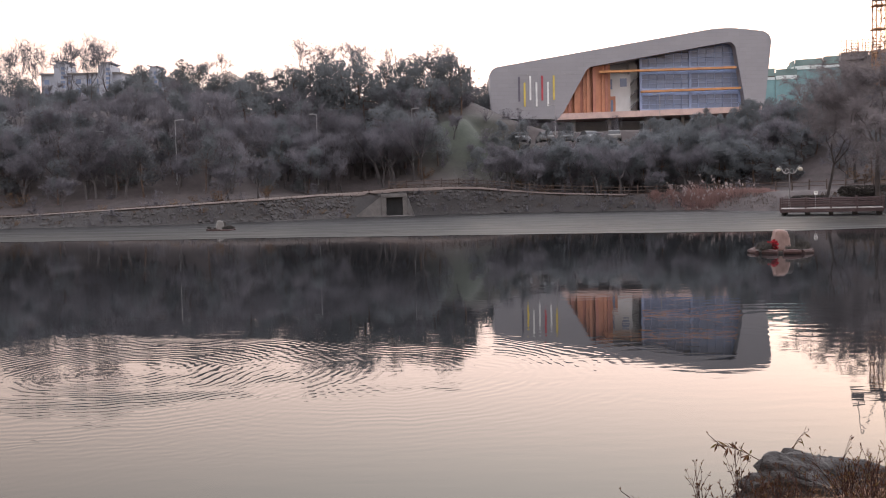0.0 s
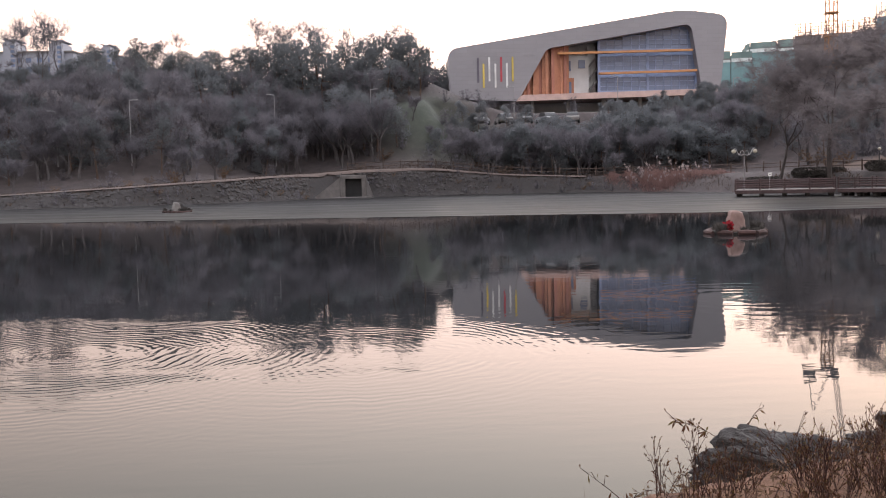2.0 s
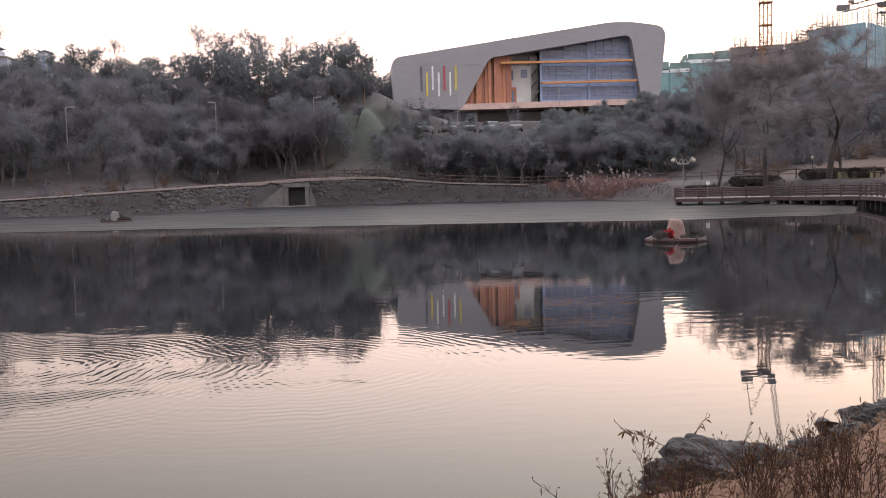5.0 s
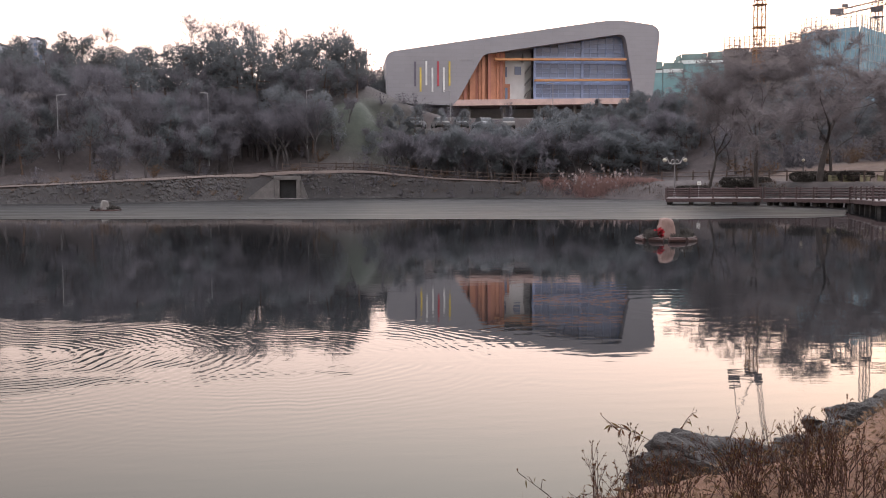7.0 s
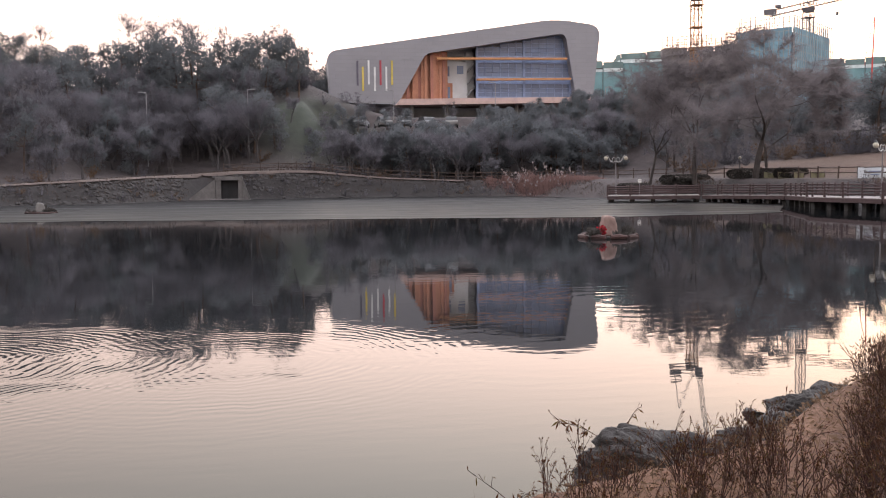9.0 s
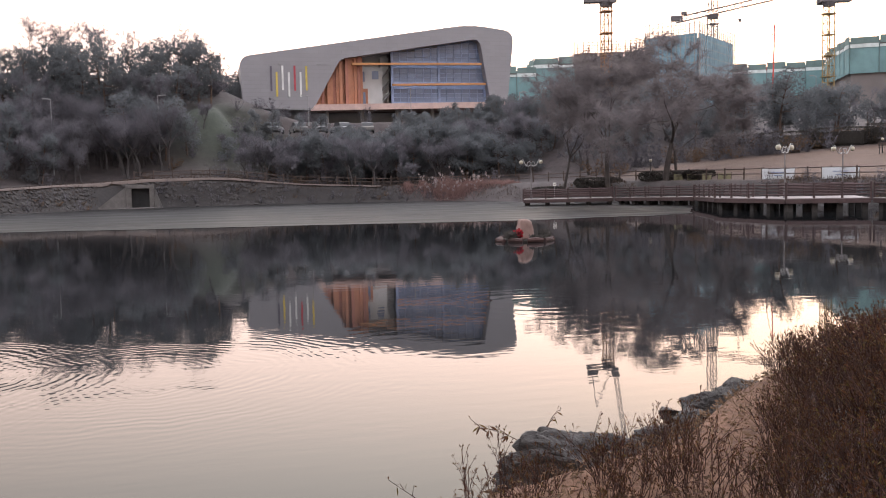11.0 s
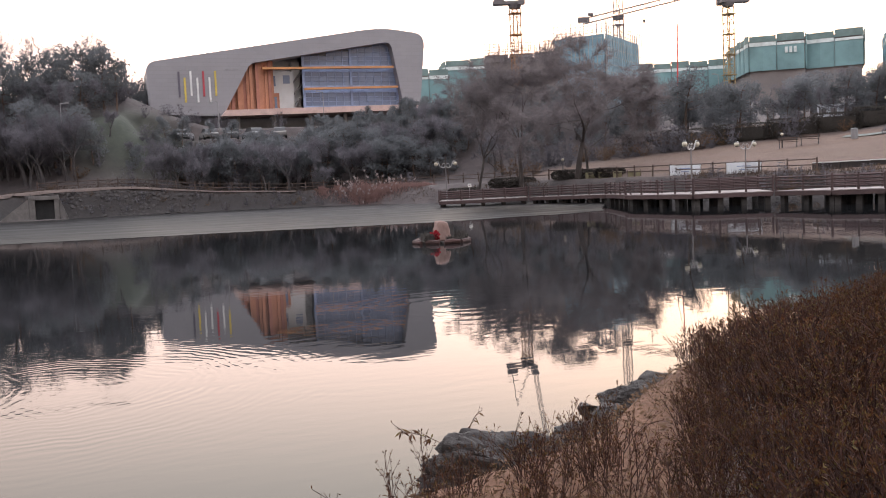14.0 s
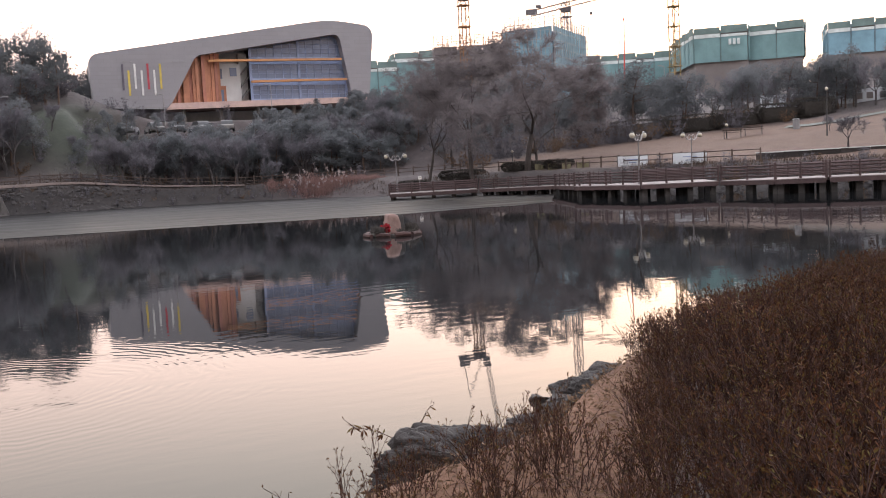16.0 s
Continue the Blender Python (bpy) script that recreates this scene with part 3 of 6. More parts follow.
    part("stair_wall", bm, M["inner_white"], b)
    for z in (15.0, 16.9, 18.8):
        bm = bmesh.new()
        prism(bm, [(30.45, z), (30.45, z + 0.28), (31.7, z + 1.75), (31.7, z + 1.47)], FY + 3.0, FY + 4.1)
        part("stair_flight", bm, M["stair"], b)
    bm = bmesh.new()
    box(bm, 23.3, FY + 5.4, 20.6, 31.7, FY + 5.9, 23.0)
    part("upper_wall", bm, M["inner_white"], b)
    # curtain wall: spandrels, mullions, panes, each its own piece
    x0, x1 = 31.75, 47.3
    floors = ((14.9, 17.45), (18.25, 20.75), (21.5, 24.6))
    gy = FY + 1.8
    for z in (17.05, 20.35):
        bm = bmesh.new()
        box(bm, x0, gy - 0.12, z, x1, gy + 0.1, z + 1.15)
        part("spandrel", bm, M["blue_frame"], b)
    bm = bmesh.new()
    box(bm, x0, gy - 0.12, 14.4, x1, gy + 0.1, 15.0)
    part("spandrel", bm, M["blue_frame"], b)
    cols = 12
    step = (x1 - x0) / cols
    for k in range(cols + 1):
        x = x0 + k * step
        if k in (0, 6, 12):
            bm = bmesh.new()
            top = 22.2 + (x - 27.5) * 0.155
            box(bm, x - 0.2, gy - 0.2, 14.4, x + 0.2, gy + 0.05, min(top, 24.9))
            part("pier", bm, M["blue_frame"], b)
        else:
            bm = bmesh.new()
            top = 22.2 + (x - 27.5) * 0.155
            box(bm, x - 0.05, gy - 0.1, 14.4, x + 0.05, gy + 0.08, min(top, 24.9))
            part("mullion", bm, M["blue_frame"], b)
    rows = ((15.0, 15.65), (15.7, 16.35), (16.4, 17.05), (18.2, 18.9), (18.95, 19.6), (19.65, 20.35), (21.5, 22.15), (22.2, 22.85), (22.9, 23.55), (23.6, 24.25), (24.3, 24.95))
    for z0, z1 in rows:
        bm = bmesh.new()
        box(bm, x0, gy - 0.1, z0 - 0.09, x1, gy + 0.06, z0)
        part("transom", bm, M["blue_frame"], b)
        bm = bmesh.new()
        box(bm, 0.05, -0.02, 0, step - 0.05, 0.02, z1 - z0)
        pane_me = mesh_of("pane", bm, M["pane"])
        for k in range(cols):
            if x0 + k * step + 0.2 > 31.75 and z1 < 22.4 + (x0 + k * step - 27.5) * 0.165:
                part_mesh("pane", pane_me, b, pose(x0 + k * step, gy + 0.03, z0))
    bm = bmesh.new()
    box(bm, x0, gy + 0.3, 14.4, 47.4, gy + 0.6, 25.0)
    part("floor_core", bm, M["stair"], b)
    for (xa, xb, z) in ((25.0, 46.35, 20.75), (31.5, 47.0, 17.55)):
        bm = bmesh.new()
        prism(bm, [(xa, z - 0.16), (xa, z + 0.16), (xb, z + 0.42), (xb, z + 0.1)], FY + 0.1, FY + 0.9)
        part("beam", bm, M["beam_orange"], b, "orange painted beam")
    # coloured bars on the blank wall
    for x, z0, z1, mat in ((12.4, 16.4, 20.2, "bar_dark"), (13.25, 15.6, 19.3, "bar_yellow"), (14.15, 16.6, 20.3, "bar_dark"), (15.1, 15.6, 19.3, "bar_white"), (16.0, 16.5, 20.3, "bar_red"), (16.9, 15.6, 19.35, "bar_white"), (17.8, 16.55, 20.3, "bar_yellow")):
        bm = bmesh.new()
        box(bm, x - 0.14, FY - 0.14, z0, x + 0.14, FY - 0.01, z1)
        part("colour_bar", bm, M["bar_white" if x == 14.15 else mat], b)
    for x in (12.7, 13.7, 19.6, 20.3, 21.3):
        bm = bmesh.new()
        tube(bm, (x, FY - 0.3, 20.6), (x, FY - 0.02, 20.6), 0.09, 0.09, 8)
        part("wall_lamp", bm, M["galv"], b)
    return b


grey_building()


# ---- construction site behind ----
def net_block(label, corners, z0, z1, mat, parapet=True, concrete_from=None):
    """A block wrapped in safety net: net walls, pale band, darker top, bare concrete below."""
    b = thing("construction_block", label, "building", "buildings under construction")
    cx, cy = sum(c[0] for c in corners) / len(corners), sum(c[1] for c in corners) / len(corners)
    grow = lambda s: [(cx + (x - cx) * s, cy + (y - cy) * s) for x, y in corners]
    bm = bmesh.new()
    slab_of(bm, grow(0.97), 8, z1 - 1.0)
    part("concrete_frame", bm, M["raw_concrete"], b)
    # folded net, bay by bay
    n = len(corners)
    for k in range(n):
        (ax, ay), (bx, by) = corners[k], corners[(k + 1) % n]
        w = math.hypot(bx - ax, by - ay)
        bays = max(1, int(w / 4.5))
        d = Vector((bx - ax, by - ay, 0)).normalized()
        nrm = Vector((d.y, -d.x, 0))
        if nrm.dot(Vector((ax - cx, ay - cy, 0))) < 0:
            nrm = -nrm
        for j in range(bays):
            p, q = Vector((ax, ay, 0)) + d * w * j / bays, Vector((ax, ay, 0)) + d * w * (j + 1) / bays
            for nm, za, zb, mt, off in (("net_panel", z0, z1 - 2.6, mat, 0.0), ("pale_band", z1 - 2.6, z1 - 1.75 - 0.25 * (j % 3 == 1), M["net_band"], 0.12), ("top_net", z1 - 1.7, z1 - 0.3 * (j % 2 == 0), M["net_top"], 0.04)):
                if not parapet and nm != "net_panel":
                    continue
                if not parapet:
                    zb = z1
                bm = bmesh.new()
                g = [p + d * 0.12, p + d * (w / bays) * 0.5 + nrm * 0.25, q - d * 0.12]
                vs = [[bm.verts.new((v.x + nrm.x * (off + s), v.y + nrm.y * (off + s), z)) for v in g] for z in (za, zb) for s in (0, 0.08)]
                for c in range(2):
                    bm.faces.new((vs[1][c], vs[1][c + 1], vs[3][c + 1], vs[3][c]))
                    bm.faces.new((vs[0][c + 1], vs[0][c], vs[2][c], vs[2][c + 1]))
                    bm.faces.new((vs[2][c], vs[2][c + 1], vs[3][c + 1], vs[3][c])[::-1])
                part(nm, bm, mt, b)
            bm = bmesh.new()
            tube(bm, (p.x + nrm.x * 0.3, p.y + nrm.y * 0.3, z0), (p.x + nrm.x * 0.3, p.y + nrm.y * 0.3, z1 + 0.15), 0.05, 0.05, 5)
            part("scaffold_pole", bm, mat, b)
    return b


net_block("unfinished block wrapped in green safety net beside the grey building", [(68, 218), (82, 214.5), (85, 228), (71, 232)], 19, 29.4, M["green_net"])
net_block("unfinished block wrapped in green net with a stepped top", [(81.5, 215), (98, 208), (102, 222), (85, 229)], 19, 31.4, M["green_net"])
net_block("far unfinished block wrapped in green safety net", [(134, 222), (158, 207), (176, 196), (184, 208), (142, 234)], 22, 31.0, M["green_net"])
numbered = net_block("unfinished block in green net with pale painted marks", [(155, 203), (142.5, 178.5), (152, 171), (154, 173), (162, 163.8), (172, 175), (178, 190)], 24.0, 32.2, M["green_net"])
net_block("unfinished block wrapped in blue-green safety net", [(165, 160), (175, 149.5), (190, 135), (200, 147), (176, 172)], 23.5, 31.0, M["blue_net"])
# plain marks on the net
for k in range(3):
    bm = bmesh.new()
    p = Vector((148.6, 173.6, 27.7)) + Vector((0.76, -0.65, 0)) * (k * 0.95)
    box(bm, 0, -0.05, 0, 0.62, 0.02, 1.35, Matrix.Translation(p) @ pose(0, 0, 0, 0, 0, -40.5) @ pose(0, -0.45, 0))
    part("painted_mark", bm, M["net_band"], numbered, "pale painted mark")
brown = net_block("raw concrete block with rusty scaffolding on top", [(80.6, 188.5), (95, 181.5), (101, 193), (86, 200)], 27.2, 28.8, M["raw_concrete"], parapet=False)
tall = net_block("tall block in translucent blue-green net and scaffolding", [(94.9, 182.9), (101.2, 172.4), (118.8, 187.4), (112, 198)], 12, 31.3, M["blue_net"], parapet=False)


def scaffold(parent, p, q, z0, z1, bays, lifts, mat):
    p, q = Vector(p), Vector(q)
    for k in range(bays + 1):
        a = p.lerp(q, k / bays)
        bm = bmesh.new()
        tube(bm, (a.x, a.y, z0), (a.x, a.y, z1 + random.uniform(0, 0.5)), 0.07, 0.07, 4)
        part("standard", bm, mat, parent)
    for k in range(lifts + 1):
        z = z0 + (z1 - z0) * k / lifts
        bm = bmesh.new()
        tube(bm, (p.x, p.y, z), (q.x, q.y, z), 0.06, 0.06, 4)
        part("ledger", bm, mat, parent)


scaffold(brown, (80.6, 188.0), (94.8, 181.2), 28.6, 31.0, 16, 2, M["scaffold"])
scaffold(brown, (82, 189.5), (95.5, 182.8), 28.6, 30.6, 12, 2, M["scaffold"])
scaffold(tall, (94.5, 182.4), (101.0, 171.6), 20.0, 34.0, 12, 8, M["scaffold_tube"])
scaffold(tall, (101.3, 171.7), (119.5, 187.2), 20.0, 33.3, 18, 8, M["scaffold_tube"])
scaffold(tall, (95.6, 183.4), (102.0, 172.9), 30.5, 33.5, 10, 2, M["scaffold_tube"])
scaffold(tall, (102.0, 173.0), (118.6, 187.8), 30.5, 32.9, 15, 2, M["scaffold_tube"])


def truss(bm, p, q, w, step, r, depth=None):
    """A square lattice between two points."""
    p, q = Vector(p), Vector(q)
    d = (q - p).normalized()
    side = Vector((0, 0, 1)).cross(d) if abs(d.z) < 0.9 else Vector((1, 0, 0))
    side.normalize()
    up = d.cross(side)
    n = max(1, int((q - p).length / step))
    cs = [side * sx * w / 2 + up * sy * (depth or w) / 2 for sx, sy in ((-1, -1), (1, -1), (1, 1), (-1, 1))]
    for c in cs:
        tube(bm, p + c, q + c, r, r, 4, False)
    for k in range(n):
        a, b = p.lerp(q, k / n), p.lerp(q, (k + 1) / n)
        for j in range(4):
            c, e = cs[j], cs[(j + 1) % 4]
            tube(bm, a + (c if k % 2 else e), b + (e if k % 2 else c), r * 0.6, r * 0.6, 3, False)
            tube(bm, a + c, a + e, r * 0.6, r * 0.6, 3, False)


def tower_crane(x, y, z0, z1, label, heading, mast_mat, luffing=True, slope=0.0):
    c = thing("tower_crane", label, "crane", "tower cranes on the site")
    bm = bmesh.new()
    truss(bm, (x, y, z0), (x, y, z1), 1.7, 1.7, 0.11)
    part("mast", bm, mast_mat, c)
    for z in np.arange(z0 + 3, z1 - 1, 4.5):
        bm = bmesh.new()
        box(bm, x - 1.2, y - 1.2, z, x + 1.2, y + 1.2, z + 0.16)
        part("mast_platform", bm, mast_mat, c)
    top = Vector((x, y, z1))
    turn = Matrix.Translation(top) @ pose(0, 0, 0, 0, 0, heading)
    bm = bmesh.new()
    tube(bm, top, top + Vector((0, 0, 0.9)), 1.2, 1.5, 12)
    part("slewing_ring", bm, M["crane_grey"], c)
    if luffing:
        bm = bmesh.new()
        box(bm, -4.6, -1.1, 0.9, 1.9, 1.1, 1.5, turn)
        part("machinery_deck", bm, M["crane_grey"], c)
        bm = bmesh.new()
        box(bm, -4.4, -1.0, 1.5, -2.2, 1.0, 3.0, turn)
        part("counterweight", bm, M["crane_grey"], c)
        bm = bmesh.new()
        box(bm, 0.6, -1.9, 0.6, 2.0, -0.9, 2.6, turn)
        part("cab", bm, M["crane_grey"], c)
        bm = bmesh.new()
        truss(bm, turn @ Vector((1.4, 0, 1.5)), turn @ Vector((4.5, 0, 24)), 0.7, 1.5, 0.05)
        part("jib", bm, M["crane_grey"], c)
        bm = bmesh.new()
        for sy in (-0.8, 0.8):
            tube(bm, turn @ Vector((0.4, sy, 1.5)), turn @ Vector((-2.6, sy * 0.4, 9.5)), 0.06, 0.05, 6)
            tube(bm, turn @ Vector((-3.6, sy, 1.5)), turn @ Vector((-2.6, sy * 0.4, 9.5)), 0.05, 0.05, 6)
        part("back_frame", bm, M["crane_grey"], c)
        return c
    d = Vector((math.cos(radians(heading)), math.sin(radians(heading)), slope)).normalized()
    at = top + Vector((0, 0, 1.6))
    bm = bmesh.new()
    truss(bm, at, at + d * 34, 1.1, 1.6, 0.09)
    part("jib", bm, M["crane_grey"], c)
    bm = bmesh.new()
    truss(bm, at, at - d * 8.4, 1.2, 1.6, 0.10)
    part("counter_jib", bm, M["crane_grey"], c)
    bm = bmesh.new()
    box(bm, -1.5, -0.7, -0.2, 1.2, 0.7, 0.9, Matrix.Translation(at - d * 8.0) @ pose(0, 0, 0, 0, 0, heading))
    box(bm, -0.7, -0.6, 0.9, 0.6, 0.6, 1.5, Matrix.Translation(at - d * 6.4) @ pose(0, 0, 0, 0, 0, heading))
    part("counterweight", bm, M["crane_grey"], c)
    bm = bmesh.new()
    truss(bm, at, at + Vector((0, 0, 10)), 1.5, 1.5, 0.1)
    part("tower_head", bm, mast_mat, c)
    bm = bmesh.new()
    tube(bm, at + d * 6, at + d * 6 - Vector((0, 0, 3.0)), 0.03, 0.03, 4)
    tube(bm, at + d * 6 - Vector((0, 0, 3.0)), at + d * 6 - Vector((0, 0, 3.7)), 0.35, 0.25, 6)
    part("hook_block", bm, M["crane_grey"], c)
    return c


tower_crane(84.9, 181.2, 20, 37.6, "rust-coloured luffing tower crane with a dark machinery deck", -20, M["crane"])
tower_crane(116.7, 192.4, 20, 37.8, "tower crane with a long dark jib above the tall netted block", -30.6, M["crane_grey"], luffing=False, slope=0.175)
tower_crane(135.2, 176.1, 20, 38.2, "luffing tower crane with a yellow mast beside green blocks", 165, M["crane_yellow"])
b = thing("concrete_pump_boom", "thin red folded boom rising over the site", "boom")
bm = bmesh.new()
tube(bm, (121.9, 177.1, 16), (122.3, 176.9, 34.4), 0.22, 0.1, 6)
part("boom", bm, M["boom_red"], b)
bm = bmesh.new()
pipe(bm, [(122.3, 176.9, 34.4), (121.4, 177.6, 29), (121.0, 178, 24.5)], 0.06, 5)
part("hose", bm, M["boom_red"], b)


# ---- flats beyond the wooded hill ----
def flats(label, x, y, w, dep, z1, wings):
    b = thing("apartment_building", label, "building", "apartment buildings beyond the hill")
    bm = bmesh.new()
    box(bm, x, y, 10, x + w, y + dep, z1)
    part("wall", bm, M["apartment"], b)
    bm = bmesh.new()
    box(bm, x - 0.4, y - 0.4, z1, x + w + 0.4, y + dep + 0.4, z1 + 0.5)
    part("roof", bm, M["concrete"], b)
    for wx, ww, wz in wings:
        bm = bmesh.new()
        box(bm, wx, y - 2, 12, wx + ww, y + dep * 0.6, wz)
        part("stair_tower", bm, M["apartment"], b)
        bm = bmesh.new()
        prism(bm, [(wx - 0.4, wz + 0.9), (wx - 0.4, wz + 1.15), (wx + ww * 0.5, wz + 0.75), (wx + ww * 0.5, wz + 0.5)], y - 2.4, y + dep * 0.6)
        part("tilted_cap", bm, M["apartment"], b)
        bm = bmesh.new()
        prism(bm, [(wx + ww * 0.6, wz + 0.4), (wx + ww * 0.6, wz + 0.65), (wx + ww + 0.3, wz + 0.95), (wx + ww + 0.3, wz + 0.7)], y - 2.4, y + dep * 0.6)
        part("tilted_cap", bm, M["apartment"], b)
        bm = bmesh.new()
        box(bm, wx + ww * 0.2, y - 2.0, wz, wx + ww * 0.8, y + dep * 0.5, wz + 0.6)
        part("lift_house", bm, M["apartment"], b)
        for j in range(5):
            bm = bmesh.new()
            box(bm, wx + ww * 0.62, y - 2.08, wz - 1.9 - j * 1.45, wx + ww * 0.95, y - 2.004, wz - 1.0 - j * 1.45)
            part("landing_window", bm, M["pane"], b)
    bm = bmesh.new()
    box(bm, 0, -0.06, 0, 1.6, 0, 1.5)
    me = mesh_of("window", bm, M["pane"])
    for k in range(int(w / 3.4)):
        for j in range(4):
            part_mesh("window", me, b, pose(x + 1 + k * 3.4, y - 0.01, z1 - 3 - j * 2.9))


flats("long pale apartment block with two stair towers above the trees", -128.6, 303, 26, 12, 43.2, [(-123.6, 3.7, 46.4), (-109.4, 4.0, 45.9)])
flats("grey apartment block half hidden behind pines", -98.5, 312, 8, 12, 42.6, [(-96.0, 2.8, 45.6)])


# ---- trees ----
class Tris:
    def __init__(self):
        self.v, self.f = [], []

    def sliver(self, p, d, length, w, rng):
        """One thin twig, needle or leaf."""
        s = Vector((rng.uniform(-1, 1), rng.uniform(-1, 1), rng.uniform(-1, 1))).cross(d)
        if s.length < 1e-4:
            return
        s = s.normalized() * w / 2
        k = len(self.v)
        self.v += [tuple(p - s), tuple(p + s), tuple(p + d * length)]
        self.f.append((k, k + 1, k + 2))

    def leaf(self, p, d, length, w, rng):
        s = Vector((rng.uniform(-1, 1), rng.uniform(-1, 1), rng.uniform(-1, 1))).cross(d)
        if s.length < 1e-4:
            return
        s = s.normalized() * w / 2
        k = len(self.v)
        self.v += [tuple(p), tuple(p + d * length * 0.55 + s), tuple(p + d * length), tuple(p + d * length * 0.55 - s)]
        self.f.append((k, k + 1, k + 2, k + 3))

    def limb(self, p, q, r0, r1, n=5):
        d = (q - p).normalized()
        a = d.orthogonal().normalized()
        b = d.cross(a)
        k = len(self.v)
        for c, r in ((p, r0), (q, r1)):
            self.v += [tuple(c + (a * math.cos(j * math.tau / n) + b * math.sin(j * math.tau / n)) * r) for j in range(n)]
        for j in range(n):
            self.f.append((k + j, k + (j + 1) % n, k + n + (j + 1) % n, k + n + j))


def unit(rng, up=0.0):
    while True:
        v = Vector((rng.uniform(-1, 1), rng.uniform(-1, 1), rng.uniform(-1, 1)))
        if 0.05 < v.length < 1:
            v.z += up
            return v.normalized()


def bare_tree(seed, tall, spread, twigs, droop=0.0, fork=0.32, mat="twig", girth=0.025, twig_w=0.03, label="", name="bare_tree", levels=5, tip_level=2, twig_len=1.0, along=0.5):
    """Trunk, limbs and a crown of fine twigs."""
    rng = random.Random(seed)
    wood, fine = Tris(), Tris()

    tips = []

    def grow(p, d, length, r, level):
        q = p
        steps = 3
        for k in range(steps):
            bend = unit(rng) * (0.16 + 0.05 * level)
            d = (d + bend + Vector((0, 0, 0.05 - droop * 0.10 * level))).normalized()
            nq = q + d * length / steps
            r1 = r * (0.9 if k < steps - 1 else 0.78)
            k_thin = 1.0 if level < 4 or along < 0.7 else 0.4
            (wood if level < 4 else fine).limb(q, nq, r * k_thin, r1 * k_thin, 6 if level < 2 else 4 if level < 3 else 3)
            q, r = nq, r1
            if level >= tip_level:
                tips.append((q, d.copy(), length / steps))
        if level < levels:
            for k in range(rng.choice((2, 3, 3)) if level else rng.choice((3, 4))):
                side = unit(rng, 0.25 - droop * 0.2)
                nd = (d * (0.9 if level else 1.1) + side * spread * (1.0 if level else 0.9)).normalized()
                grow(q, nd, length * rng.uniform(0.62, 0.86), r * rng.uniform(0.55, 0.75), level + 1)

    grow(Vector((0, 0, -0.3)), Vector((0, 0, 1)), tall * fork, tall * girth, 0)
    for k in range(twigs):
        p, d, back = tips[rng.randrange(len(tips))]
        p = p - d * (back * rng.random())
        nd = (d * along + unit(rng, 0.15 - droop) * (1.0 if along < 0.7 else 0.9)).normalized()
        fine.sliver(p, nd, rng.uniform(0.35, 1.15) * twig_len * tall / 9, twig_w * rng.uniform(0.7, 1.3), rng)
    top = max(v[2] for v in fine.v)
    t = thing(name, label, "tree")
    raw("trunk", wood.v, wood.f, M["willow_bark" if name == "willow_tree" else "bark"], t)
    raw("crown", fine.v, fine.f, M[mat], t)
    t["top"] = top
    return t


def pine_tree(seed, tall, bare_part, radius, pads, label, tufts=42):
    rng = random.Random(seed)
    wood, fine = Tris(), Tris()
    p, r = Vector((0, 0, -0.3)), tall * 0.022
    d = Vector((rng.uniform(-0.08, 0.08), rng.uniform(-0.08, 0.08), 1)).normalized()
    axis = []
    n = 9
    for k in range(n):
        d = (d + unit(rng) * 0.09 + Vector((0, 0, 0.06))).normalized()
        q = p + d * (tall * 0.96 / n)
        wood.limb(p, q, r, r * 0.87, 6)
        axis.append(q.copy())
        p, r = q, r * 0.87
    for k in range(pads):
        u = bare_part + (1 - bare_part) * (k + rng.random() * 0.8) / pads
        c = axis[min(n - 1, int(u * n))]
        a = rng.uniform(0, math.tau)
        reach = radius * (1.15 - 0.75 * ((u - bare_part) / (1 - bare_part)) ** 1.5) * rng.uniform(0.35, 1.0)
        e = Vector((c.x + math.cos(a) * reach, c.y + math.sin(a) * reach, u * tall + rng.uniform(0.0, 0.5)))
        wood.limb(c, e, tall * 0.008, 0.02, 3)
        sx = radius * rng.uniform(0.42, 0.66)
        for j in range(tufts):
            o = unit(rng) * rng.random() ** 0.4
            t = e + Vector((o.x * sx, o.y * sx, o.z * sx * 0.8))
            for s in range(6):
                fine.sliver(t, unit(rng, 0.35), rng.uniform(0.28, 0.52), 0.084, rng)
    t = thing("pine_tree", label, "tree")
    raw("trunk", wood.v, wood.f, M["pine_bark"], t)
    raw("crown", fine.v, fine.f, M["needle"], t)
    t["top"] = max(v[2] for v in fine.v)
    return t


def shrub(seed, tall, stems, twigs, mat, label, name="bare_shrub", w=0.04):
    rng = random.Random(seed)
    fine = Tris()
    tips = []
    for k in range(stems):
        d = unit(rng, 1.1)
        p = Vector((rng.uniform(-0.3, 0.3) * tall * 0.4, rng.uniform(-0.3, 0.3) * tall * 0.4, -0.1))
        for s in range(4):
            q = p + d * tall * 0.26
            fine.limb(p, q, 0.03 * tall / 3 * (1 - s * 0.2), 0.03 * tall / 3 * (0.8 - s * 0.2), 3)
            tips.append((q, d.copy()))
            p, d = q, (d + unit(rng) * 0.35).normalized()
    for k in range(twigs):
        p, d = tips[rng.randrange(len(tips))]
        fine.sliver(p, (d * 0.5 + unit(rng, 0.2)).normalized(), rng.uniform(0.25, 0.75) * tall / 3, w, rng)
    t = thing(name, label, "shrub")
    raw("crown", fine.v, fine.f, M[mat], t)
    t["top"] = max(v[2] for v in fine.v)
    return t


